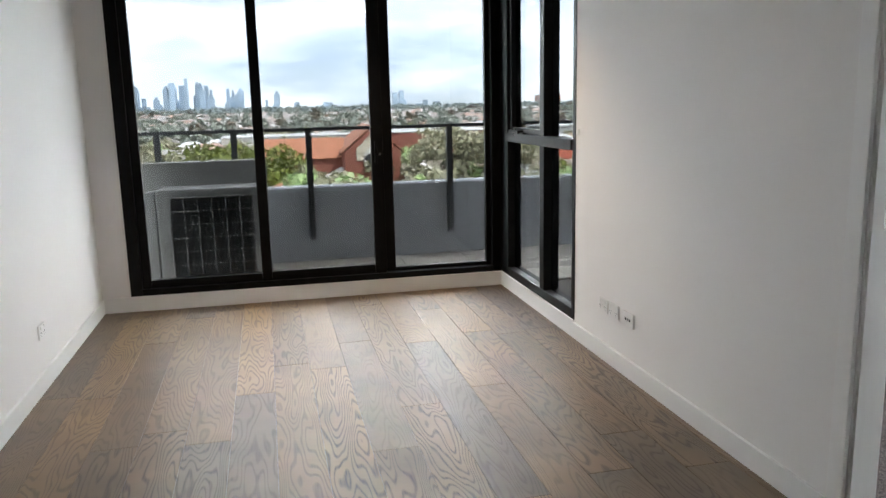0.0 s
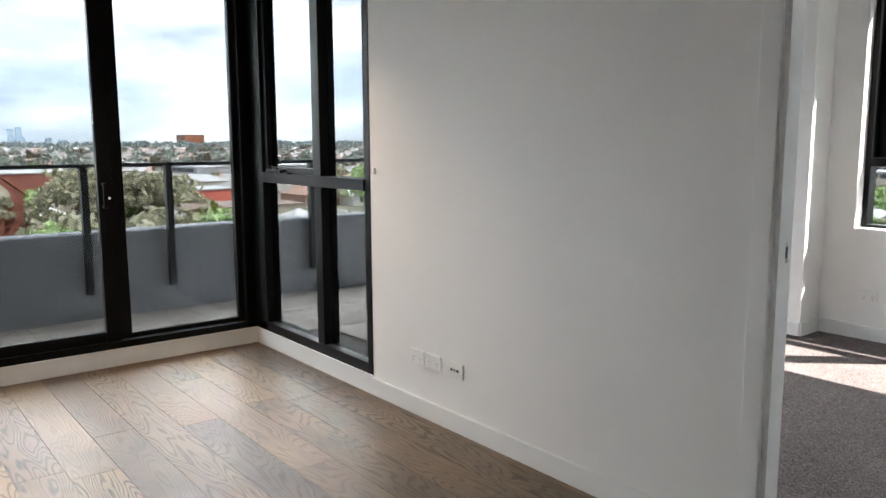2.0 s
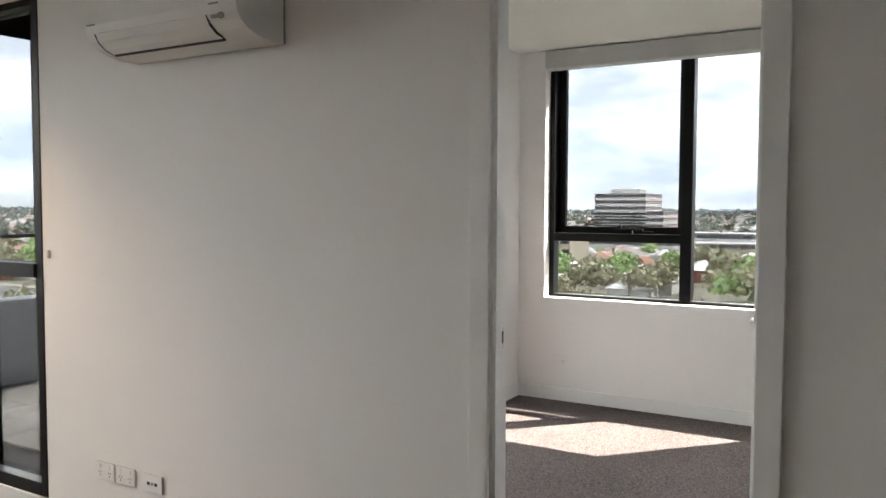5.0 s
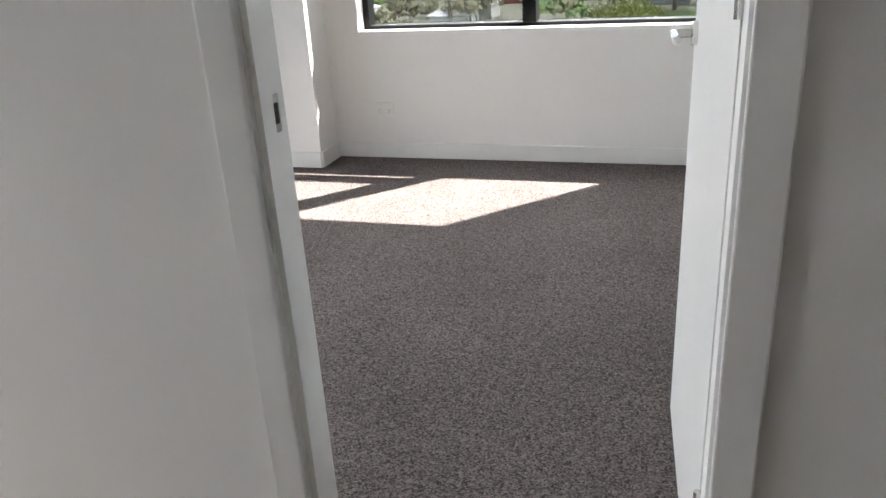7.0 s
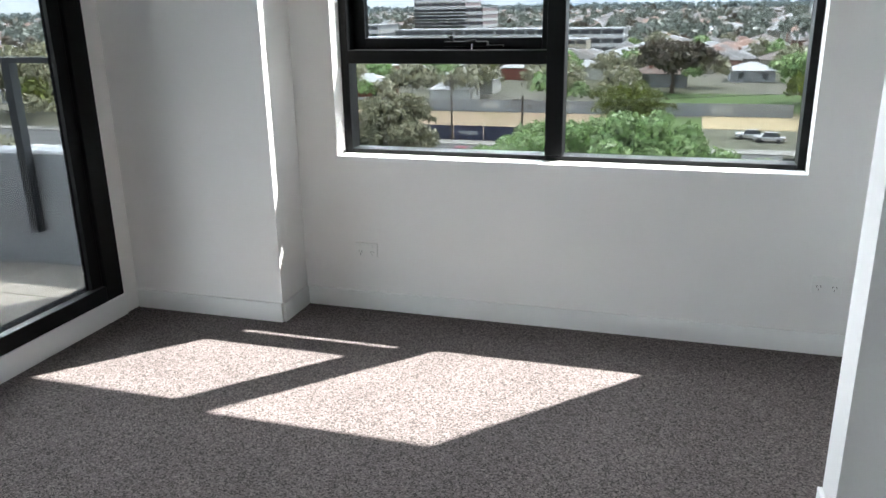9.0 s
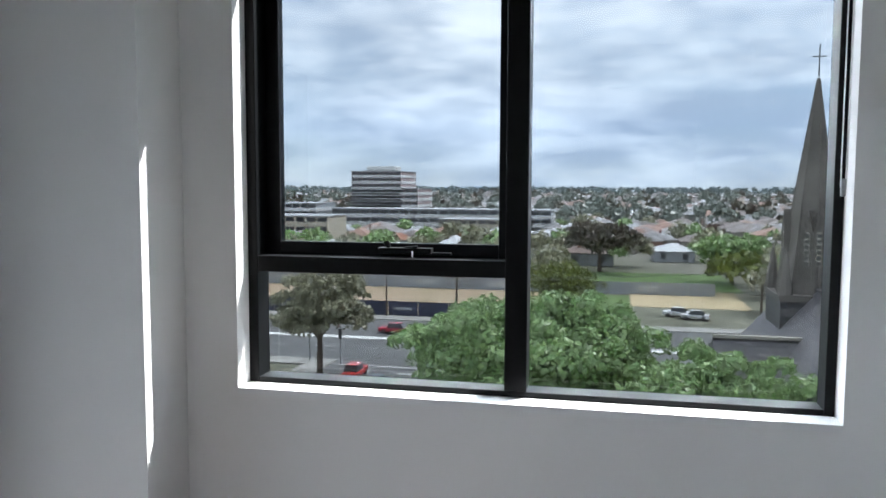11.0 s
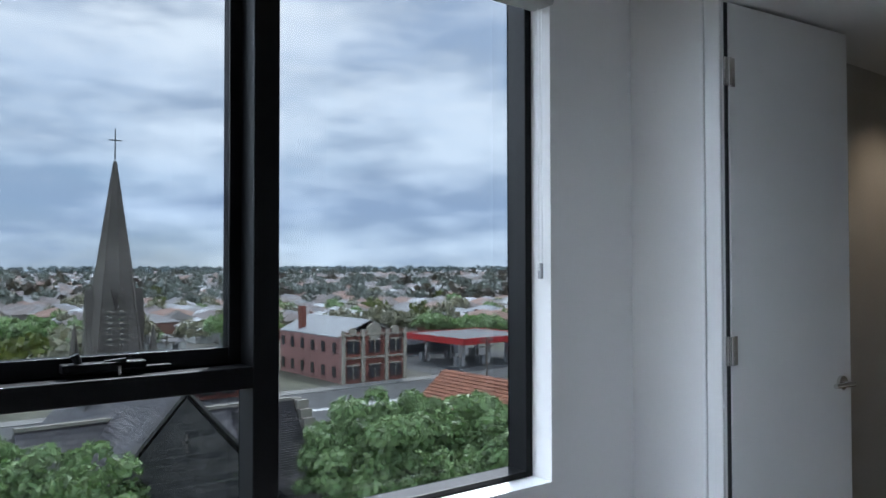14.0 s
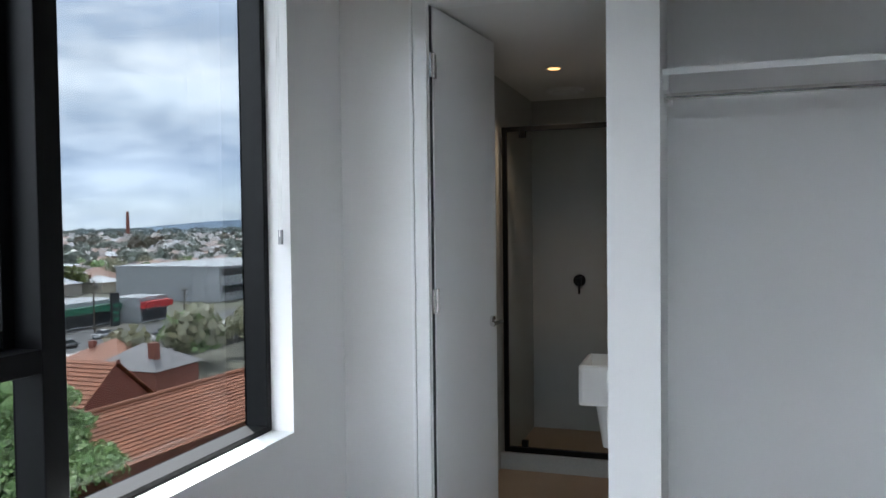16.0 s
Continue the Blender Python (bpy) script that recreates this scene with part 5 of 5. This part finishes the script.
block("office_block", "long low grey block with strip windows", "office block", 330, 352, 20, 118, 10.5, M_GREYB, 3, 22, M_PALEB)
block("office_block", "low cream flats with a flat roof", "flats", 255, 275, 92, 128, 10, M_CREAM, 3, 9)
block("office_block", "blue-grey low block beside the stepped tower", "office block", 320, 345, 122, 165, 13, M_GREYB, 4, 12, M_PALEB)
block("office_block", "brown brick flats with a white roof", "flats", 290, 305, 30, 60, 8, M_CREAM, 3, 8)
block("warehouse", "large grey flat-roofed warehouse store", "warehouse", 128, 163, -240, -185, 9.5, M_GREYB, 2, 4)

# two-storey corner pub with a scalloped parapet
pub = thing("corner_pub", (0, 0, 0), "two-storey red brick corner pub with cream dressings", "pub")
part("wall", boxes((119, 143, -85, -72, GZ, GZ + 8.2)), M_PINK, pub, "painted brick side wall")
part("front", boxes((118.6, 119.0, -85.2, -71.8, GZ, GZ + 9.0)), M_BRICK, pub)
part("roof", gable_roof(120, 143, -84.8, -72.2, GZ + 8.2, GZ + 11, 'x', 0.3), M_STEELROOF, pub)
bm = bmesh.new()
for c, rr in ((-74.0, 0.8), (-78.5, 1.5), (-83.0, 0.8)):
    cyl(bm, (118.5, c, GZ + 9.0), (119.1, c, GZ + 9.0), rr, seg=24)
part("parapet", bm, M_CREAM, pub, "cream scalloped parapet")
for y in (-72.0, -76.0, -81.0, -85.0):
    part("pilaster", boxes((118.3, 118.7, y - 0.35, y + 0.35, GZ, GZ + 9.3)), M_CREAM, pub)
for z in (GZ + 4.3, GZ + 8.3):
    part("cornice", boxes((118.25, 118.7, -85.3, -71.7, z, z + 0.35)), M_CREAM, pub)
for y in (-74.0, -78.5, -83.0):
    for z in (GZ + 0.8, GZ + 5.2):
        wv = part("window", boxes((118.5, 118.62, y - 1.2, y + 1.2, z, z + 2.2)), M_WIN, pub)
        part("window_arch", boxes((118.45, 118.6, y - 1.3, y + 1.3, z + 2.2, z + 2.5)), M_CREAM, wv)
        part("mullion", boxes((118.42, 118.5, y - 0.07, y + 0.07, z, z + 2.2)), M_CREAM, wv)
for x in range(121, 143, 4):
    for z in (GZ + 1.0, GZ + 5.2):
        part("window", boxes((x, x + 1.1, -71.95, -71.8, z, z + 1.9)), M_WIN, pub)
part("chimney", boxes((136, 137.4, -74, -73, GZ + 8, GZ + 13)), M_BRICK, pub)

# sign shop
shop = thing("blind_shop", (0, 0, 0), "low shop with a wide cream sign parapet", "shop")
part("wall", boxes((118.5, 132, -56, -43, GZ, GZ + 4.2)), M_BRICK, shop)
part("parapet", boxes((118.2, 118.5, -56.2, -42.8, GZ + 3.2, GZ + 6.0)), M_WHITEB, shop, "cream sign board")
part("roof", boxes((118.5, 132, -56, -43, GZ + 4.2, GZ + 4.5)), M_STEELROOF, shop)
part("awning", boxes((115.6, 118.2, -56, -43, GZ + 2.9, GZ + 3.1)), M_GREYB, shop)
for k in range(4):
    part("window", boxes((118.3, 118.49, -55.5 + 3.2 * k, -52.9 + 3.2 * k, GZ + 0.6, GZ + 2.6)), M_WIN, shop)
txt = bpy.data.curves.new("sign_text", 'FONT')
txt.body, txt.size, txt.extrude, txt.align_x, txt.align_y = "HIGHWAY BLINDS", 1.45, 0.02, 'CENTER', 'CENTER'
tmp = new("sign_text", txt)
bpy.context.view_layer.update()
me = bpy.data.meshes.new_from_object(tmp.evaluated_get(bpy.context.evaluated_depsgraph_get()))
bpy.data.objects.remove(tmp)
me.materials.clear()
me.materials.append(M_DARK)
st = new("sign_lettering", me)
st.parent = shop
st.matrix_world = Matrix.Translation((118.15, -49.5, GZ + 4.9)) @ Euler((math.pi / 2, 0, -math.pi / 2)).to_matrix().to_4x4()
part("sign_line", boxes((118.12, 118.19, -55, -44, GZ + 3.6, GZ + 3.95)), M_GREYPL, shop, "illegible small lettering bar")

# petrol station
sta = thing("petrol_station", (0, 0, 0), "petrol station canopy with a red fascia on white columns", "petrol station")
part("canopy", boxes((121, 141, -121.5, -101, GZ + 5.0, GZ + 5.9)), material("grey_canopy_roof", (0.17, 0.175, 0.18), 0.7, 0, 0.2, 0.4), sta)
for r in ((120.8, 121.0, -121.7, -100.8), (141, 141.2, -121.7, -100.8), (121, 141, -101.0, -100.8), (121, 141, -121.7, -121.5)):
    part("fascia", boxes((*r, GZ + 4.8, GZ + 6.1)), M_REDP, sta, "red fascia")
for x in (125, 137):
    for y in (-118, -111, -104):
        part("column", boxes((x - 0.4, x + 0.4, y - 0.4, y + 0.4, GZ, GZ + 5)), M_WHITEB, sta)
        part("pump", boxes((x - 0.5, x + 0.5, y + 1.2, y + 1.9, GZ, GZ + 2)), M_GREYB, sta)
part("kiosk", boxes((146, 156, -120, -98, GZ, GZ + 4.2)), M_GREYB, sta)
part("kiosk_window", boxes((145.9, 146, -118, -100, GZ + 0.6, GZ + 2.8)), M_WIN, sta)
for nm, x0, x1, y0, y1, h, mt in (("green_shop", 124, 134, -142, -124, 5.0, M_GREENP), ("red_shop", 117.5, 126, -149.5, -140.6, 5.2, M_REDP)):
    s = thing(nm, ((x0 + x1) / 2, (y0 + y1) / 2, GZ), "low roadside shop with a %s fascia" % ("green" if mt is M_GREENP else "red"), "shop")
    w, d = x1 - x0, y1 - y0
    part("wall", boxes((-w / 2, w / 2, -d / 2, d / 2, 0, h)), M_GREYB, s)
    part("fascia", boxes((-w / 2 - 1.6, -w / 2, -d / 2, d / 2, h - 2.0, h - 0.6)), mt, s)
    part("shop_window", boxes((-w / 2 - 0.1, -w / 2, -d / 2 + 0.5, d / 2 - 0.5, 0.4, 2.6)), M_WIN, s)
    part("roof", boxes((-w / 2, w / 2, -d / 2, d / 2, h, h + 0.3)), M_STEELROOF, s)
pyl = thing("price_pylon", (115.8, -131, GZ), "dark green roadside price sign", "sign")
part("board", boxes((-0.25, 0.25, -1.1, 1.1, 0.6, 7.5), bevel=0.03), M_DARK, pyl)
for z in (1.6, 3.0, 4.4):
    part("display", boxes((-0.28, -0.25, -0.8, 0.8, z, z + 0.8)), M_GREENP, pyl)
outb = thing("gatehouse", (66, -80, GZ), "small brick gatehouse with a grey hipped roof", "building")
part("wall", boxes((-4.5, 4.5, -4, 4, 0, 4.0)), M_BRICK, outb)
rf = part("roof", hip_roof(9, 8, 2.6), ROOFS[4], outb)
rf.location = (0, 0, 4.0)
part("chimney", boxes((-3.2, -2.2, 1.5, 2.5, 3.5, 7.0)), M_BRICK, outb)
wallb = thing("brick_fence", (80.5, -110, GZ), "low dark brick boundary wall with piers", "wall")
for k in range(6):
    part("panel", boxes((-0.15, 0.15, -30 + k * 10, -22 + k * 10, 0, 1.6)), M_STONE, wallb)
    part("pier", boxes((-0.4, 0.4, -22 + k * 10, -21 + k * 10, 0, 2.4)), M_STONE, wallb)

# school with a cream gable, north of the flat
sch = thing("school_hall", (24, 195, GZ), "red brick school hall with an orange roof and cream gable", "school")
part("wall", gable_wall(-7, 7, -9, 14, 0, 9.0, 15.0, 'y'), M_BRICK, sch)
part("roof", gable_roof(-7.6, 7.6, -8.6, 14, 9.0, 15.6, 'y', 0.2), M_TERRA, sch)
part("gable_face", gable_wall(-4.2, 4.2, -9.3, -9.0, 7.0, 9.8, 13.8, 'y'), M_CREAM, sch, "cream rendered gable")
bm = boxes((-2.2, 2.2, -9.45, -9.3, 5.6, 8.0))
cyl(bm, (0, -9.45, 8.0), (0, -9.3, 8.0), 2.2, seg=24)
part("arched_window", bm, M_WHITEB, sch, "white arched window surround")
part("window_glass", boxes((-1.6, 1.6, -9.5, -9.45, 5.8, 8.6)), M_WIN, sch)
part("wing", gable_wall(-26, -7, -2, 8, 0, 7.5, 12, 'x'), M_BRICK, sch)
part("wing_roof", gable_roof(-26.5, -6, -2.4, 8.4, 7.5, 12.4, 'x', 0.2), M_TERRA, sch)
block("brick_store", "red brick store with a flat pale roof", "store", 30, 75, 255, 290, 11, M_BRICK, 2, 1)
block("white_store", "long white flat-roofed store", "store", -20, 60, 330, 360, 8, M_WHITEB, 2, 1)
block("tan_store", "tan rendered flat-roofed store", "store", 58, 92, 170, 190, 4.6, M_CREAM, 1, 1, None, ROOFS[2])
block("red_shed", "bright red metal shed behind a tan roof", "shed", 66, 88, 205, 220, 7, material("red_shed_cladding", (0.5, 0.12, 0.08), 0.7, 0, 0.2, 0.3), 2, 1)
block("blue_store", "long pale blue metal warehouse", "warehouse", 125, 190, 330, 365, 9, M_GREYB, 2, 1)
block("orange_block", "orange brick tower block on the skyline", "tower block", 1240, 1330, 3400, 3500, 52, M_TERRA, 5, 1)
stack = thing("brick_chimney", (1290, -1505, GZ), "tall brown brick factory chimney", "chimney")
part("shaft", cyl(bmesh.new(), (0, 0, 0), (0, 0, 62), 5, 3.2, 20), M_BRICK, stack)


# ---- cars and poles ----
def car(at, turn, paint, word, l=4.4):
    o = thing("car", (at[0], at[1], GZ + 0.035), "%s car on the asphalt road" % word, "car", "cars on the road")
    m = bpy.data.materials.get("paint_" + word) or material("paint_" + word, paint, 0.3, 0.2, 0.03)
    low = boxes((-l / 2, l / 2, -0.88, 0.88, 0.28, 0.86), bevel=0.16)
    part("body", low, m, o)
    cab = bmesh.new()
    bx(cab, -l * 0.34, l * 0.22, -0.76, 0.76, 0.84, 1.44)
    for v in cab.verts:
        if v.co.z > 1.2:
            v.co.x *= 0.68
            v.co.y *= 0.86
    c = part("cabin", cab, M_WIN, o)
    part("roof", boxes((-l * 0.235, l * 0.15, -0.64, 0.64, 1.43, 1.47), bevel=0.01), m, c)
    for x in (-l * 0.3, l * 0.3):
        for y in (-0.8, 0.8):
            part("wheel", cyl(bmesh.new(), (x, y - 0.1, 0.32), (x, y + 0.1, 0.32), 0.32, seg=16), M_TYRE, o)
    for y in (-0.6, 0.6):
        part("headlight", boxes((l / 2 - 0.06, l / 2 + 0.01, y - 0.16, y + 0.16, 0.58, 0.72)), M_CHROME, o)
        part("tail_light", boxes((-l / 2 - 0.01, -l / 2 + 0.06, y - 0.16, y + 0.16, 0.62, 0.76)), M_REDP, o)
    o.rotation_euler = (0, 0, radians(turn))
    return o


for at, turn, paint, word in (((104, 25.0), 90, (0.35, 0.02, 0.04), "dark red"), ((104, 8.0), 90, (0.55, 0.55, 0.55), "silver"), ((79, 22.4), 0, (0.45, 0.02, 0.02), "bright red"), ((74.5, 18.6), 0, (0.03, 0.04, 0.06), "dark blue"),
                              ((68.5, 19.2), 0, (0.2, 0.2, 0.2), "grey"), ((67, 24.0), 0, (0.6, 0.6, 0.6), "white"), ((128, -15.0), 80, (0.6, 0.6, 0.6), "white"), ((125.5, -17.5), 80, (0.55, 0.55, 0.55), "silver"),
                              ((92, -103), 92, (0.6, 0.6, 0.6), "white"), ((109, -120), 90, (0.55, 0.55, 0.55), "silver"), ((104, -145), 90, (0.6, 0.6, 0.6), "white"), ((100, -126), 90, (0.03, 0.03, 0.04), "black"), ((106, -108), 90, (0.2, 0.2, 0.2), "grey"),
                              ((117, -95), 60, (0.2, 0.2, 0.2), "grey")):
    car(at, turn, paint, word)
van = thing("delivery_truck", (60.5, 23.4, GZ + 0.035), "white box truck waiting in the side street", "truck")
part("box", boxes((-3, 1.2, -1.15, 1.15, 0.9, 3.1), bevel=0.04), M_WHITEB, van)
part("cab", boxes((1.3, 3.0, -1.05, 1.05, 0.5, 2.3), bevel=0.12), M_WHITEB, van)
for x in (-2, 2.1):
    for y in (-1, 1):
        part("wheel", cyl(bmesh.new(), (x, y - 0.12, 0.42), (x, y + 0.12, 0.42), 0.42, seg=16), M_TYRE, van)


def pole(at, h, arms):
    o = thing("power_pole", (at[0], at[1], GZ), "weathered timber power pole with cross arms", "power pole", "power poles")
    part("shaft", cyl(bmesh.new(), (0, 0, 0), (0, 0, h), 0.17, 0.12, 10), M_BARK, o)
    for z in arms:
        part("cross_arm", boxes((-0.06, 0.06, -1.2, 1.2, z, z + 0.14)), M_BARK, o)
        for y in (-1.05, -0.5, 0.5, 1.05):
            part("insulator", cyl(bmesh.new(), (0, y, z + 0.14), (0, y, z + 0.34), 0.05, seg=8), M_WHITEB, o)
    return o


for at in ((88, 13), (86.5, -20), (117, -41), (117.5, -58), (84, -75), (117, 30), (84.5, -112), (116.5, -126)):
    pole(at, 10.5, (9.2, 10.0))
wires = thing("overhead_wires", (0, 0, 0), "thin black overhead power lines", "wires")
for (xa, ya), (xb, yb) in (((88, 13), (117, 30)), ((88, 13), (86.5, -20)), ((117, -41), (117.5, -58)), ((88, 13), (117, -41)), ((84, -75), (84.5, -112)), ((117.5, -58), (116.5, -126))):
    for o in (-0.9, 0.9):
        part("wire", cyl(bmesh.new(), (xa, ya + o, GZ + 9.5), (xb, yb + o, GZ + 9.5), 0.022, seg=5), M_DARK, wires)
for at in ((110, 34), (85, 30)):
    s = thing("street_lamp", (at[0], at[1], GZ), "grey steel street lamp with a curved arm", "street lamp", "street lamps")
    part("mast", cyl(bmesh.new(), (0, 0, 0), (0, 0, 9), 0.11, 0.07, 10), M_GREYB, s)
    part("arm", cyl(bmesh.new(), (0, 0, 9), (-2.4, -0.5, 9.6), 0.06, 0.05, 8), M_GREYB, s)
    part("lantern", boxes((-3.0, -2.3, -0.62, -0.38, 9.5, 9.66), bevel=0.03), M_GREYB, s)
for at in ((84.5, 26), (85, 9)):
    s = thing("traffic_signal", (at[0], at[1], GZ), "black traffic signal on a steel post", "traffic signal", "traffic signals")
    part("post", cyl(bmesh.new(), (0, 0, 0), (0, 0, 4), 0.08, seg=10), M_GREYB, s)
    part("head", boxes((-0.15, 0.15, -0.18, 0.18, 3.0, 4.1), bevel=0.02), M_DARK, s)

# ---- far suburbs, one mesh a kind ----
fr = np.random.default_rng(8)


def far_points(n, r0, r1):
    """Places spread over the visible side of the town, denser near."""
    a = fr.uniform(radians(-75), radians(128), n)
    r = r0 * (r1 / r0) ** fr.random(n)
    return np.stack([2 + r * np.cos(a), -3 + r * np.sin(a)], 1), r


def far_houses(n, r0, r1, size):
    p, r = far_points(n, r0, r1)
    vs, fs_w, fs_r = [], [], []
    for (x, y), q in zip(p, r):
        if taken(x, y):
            continue
        s = size * fr.uniform(0.8, 1.5) * (1 + q / 2500)
        w, d, h, k = s, s * fr.uniform(0.6, 1.0), 3.4 * (1 + q / 3000), 2.3 * (1 + q / 3000)
        if fr.random() < 0.5:
            w, d = d, w
        b = len(vs)
        vs += [(x - w / 2, y - d / 2, GZ), (x + w / 2, y - d / 2, GZ), (x + w / 2, y + d / 2, GZ), (x - w / 2, y + d / 2, GZ)]
        vs += [(x - w / 2, y - d / 2, GZ + h), (x + w / 2, y - d / 2, GZ + h), (x + w / 2, y + d / 2, GZ + h), (x - w / 2, y + d / 2, GZ + h)]
        fs_w += [(b, b + 1, b + 5, b + 4), (b + 1, b + 2, b + 6, b + 5), (b + 2, b + 3, b + 7, b + 6), (b + 3, b, b + 4, b + 7)]
        c = len(vs)
        e = 0.5
        vs += [(x - w / 2 - e, y - d / 2 - e, GZ + h), (x + w / 2 + e, y - d / 2 - e, GZ + h), (x + w / 2 + e, y + d / 2 + e, GZ + h), (x - w / 2 - e, y + d / 2 + e, GZ + h), (x - w * 0.2, y, GZ + h + k), (x + w * 0.2, y, GZ + h + k)]
        fs_r += [(c, c + 1, c + 5, c + 4), (c + 2, c + 3, c + 4, c + 5), (c + 1, c + 2, c + 5), (c + 3, c, c + 4)]
    return vs, fs_w, fs_r


M_FARROOF = island_material("far_roofs", [(0.34, 0.35, 0.37), (0.27, 0.16, 0.12), (0.18, 0.15, 0.145), (0.50, 0.51, 0.53), (0.23, 0.225, 0.23), (0.30, 0.18, 0.14), (0.26, 0.25, 0.25), (0.15, 0.14, 0.135), (0.20, 0.17, 0.16)])
M_FARWALL = island_material("far_walls", [(0.42, 0.39, 0.33), (0.27, 0.15, 0.11), (0.48, 0.47, 0.45), (0.33, 0.30, 0.27)])
for n, r0, r1, s in ((1500, 250, 520, 11), (9000, 480, 2900, 11.5)):
    vs, fw, fr_ = far_houses(n, r0, r1, s)
    for nm, fc, mt, lb in (("distant_house_walls", fw, M_FARWALL, "walls of countless distant suburban houses"), ("distant_roofs", fr_, M_FARROOF, "roofs of countless distant suburban houses")):
        me = bpy.data.meshes.new(nm)
        me.from_pydata(vs, [], fc)
        me.materials.append(mt)
        tagged(new(nm, me), lb, "houses", "", "stuff")


def far_trees(nm, n, r0, r1, rad, quads, size, mat, label):
    p, r = far_points(n, r0, r1)
    keep = np.array([not (taken(x, y) and rr < 420) for (x, y), rr in zip(p, r)])
    p, r = p[keep], r[keep]
    n = len(p)
    big = fr.uniform(0.6, 1.3, n) * rad * (1 + r / 3000)
    d = fr.normal(size=(n, quads, 3))
    d /= np.linalg.norm(d, axis=2)[:, :, None]
    d[:, :, 2] = np.abs(d[:, :, 2]) * 1.1 - 0.25
    lump = 0.55 + 0.55 * fr.random((n, quads))
    c = d * (big[:, None] * lump)[:, :, None]
    c[:, :, 0] += p[:, None, 0]
    c[:, :, 1] += p[:, None, 1]
    c[:, :, 2] += GZ + big[:, None] * 0.9 + 1.0
    u = fr.normal(size=c.shape)
    u /= np.linalg.norm(u, axis=2)[:, :, None]
    v = np.cross(u, d + 0.3 * fr.normal(size=c.shape))
    v /= np.linalg.norm(v, axis=2)[:, :, None]
    s = (size * big / rad)[:, None, None]
    q = np.stack([c - u * s, c + v * s * 0.7, c + u * s, c - v * s * 0.7], 2).reshape(-1, 3)
    me = bpy.data.meshes.new(nm)
    me.from_pydata(q.tolist(), [], np.arange(len(q)).reshape(-1, 4).tolist())
    me.materials.append(mat)
    return tagged(new(nm, me), label, "trees", "", "stuff")


far_trees("suburb_trees", 620, 110, 420, 3.6, 150, 0.75, M_GUM, "grey-green garden trees between the houses")
far_trees("suburb_trees", 300, 110, 420, 3.2, 150, 0.7, M_LEAF, "green garden trees between the houses")
far_trees("suburb_trees", 90, 150, 500, 3.4, 120, 0.75, M_LIME, "bright spring-green garden trees")
far_trees("distant_trees", 3000, 360, 4400, 4.2, 34, 1.5, M_FARTREE, "distant tree canopy, painted haze grey-green")
far_trees("distant_trees", 1500, 360, 4400, 4.0, 34, 1.4, M_FARTREE, "distant green tree canopy greyed with painted haze")
far_trees("distant_trees", 2600, 1700, 4500, 5.2, 22, 2.6, M_HAZE, "tree line towards the horizon, painted haze blue-green")
far_trees("distant_trees", 500, 380, 3500, 4.6, 30, 1.8, M_RUST, "distant bronze tree canopy")

# city skyline to the north, low hills to the south-east, both with haze in their colour
# aerial haze is painted into the towers' base colour
M_CITY = material("haze_tinted_tower", (0.36, 0.47, 0.60), 0.5, 0, 0.3, 0.01, spread=0.35)
cr = random.Random(21)
for k in range(64):
    u = cr.random()
    dens = cr.gauss(-0.085, 0.055) if u < 0.62 else cr.uniform(-0.16, 0.22)
    hgt = cr.uniform(45, 125) if u < 0.62 else cr.uniform(25, 50)
    hgt += 55 * math.exp(-((dens + 0.09) / 0.04) ** 2) * cr.random()
    w = cr.uniform(14, 36)
    o = thing("city_tower", (4300 * dens, 4300 + cr.uniform(-200, 200), GZ), "slender city tower on the skyline, painted haze blue-grey", "skyscraper", "city towers")
    bm = boxes((-w / 2, w / 2, -12, 12, 0, hgt))
    if k % 3 == 0:
        bx(bm, -w / 4, w / 4, -8, 8, hgt, hgt + 14)
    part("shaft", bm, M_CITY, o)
for dx, hh in ((700, 85), (735, 95)):
    o = thing("city_tower", (dx, 4250, GZ), "slender city tower on the skyline, painted haze blue-grey", "skyscraper", "city towers")
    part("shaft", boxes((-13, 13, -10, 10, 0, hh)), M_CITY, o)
# the hills' blue is distance haze put into the base colour
M_HILL = material("haze_blue_hill", (0.26, 0.34, 0.44), 0.9, 0, 0.2, 0.004)
hb = bmesh.new()
prev = None
for k in range(61):
    a = radians(-72 + k * 1.9)
    e = 14 + 7 * math.sin(k * 0.33) + 4 * math.sin(k * 0.9 + 1) + (46 * math.sin((k - 2) * 0.28) if 2 < k < 13 else 0)
    x, y = 4650 * math.cos(a), 4650 * math.sin(a)
    cur = (hb.verts.new((x, y, GZ)), hb.verts.new((x * 1.01, y * 1.01, GZ + max(6, e))), hb.verts.new((x * 1.03, y * 1.03, GZ)))
    if prev:
        hb.faces.new((prev[0], cur[0], cur[1], prev[1]))
        hb.faces.new((prev[1], cur[1], cur[2], prev[2]))
    prev = cur
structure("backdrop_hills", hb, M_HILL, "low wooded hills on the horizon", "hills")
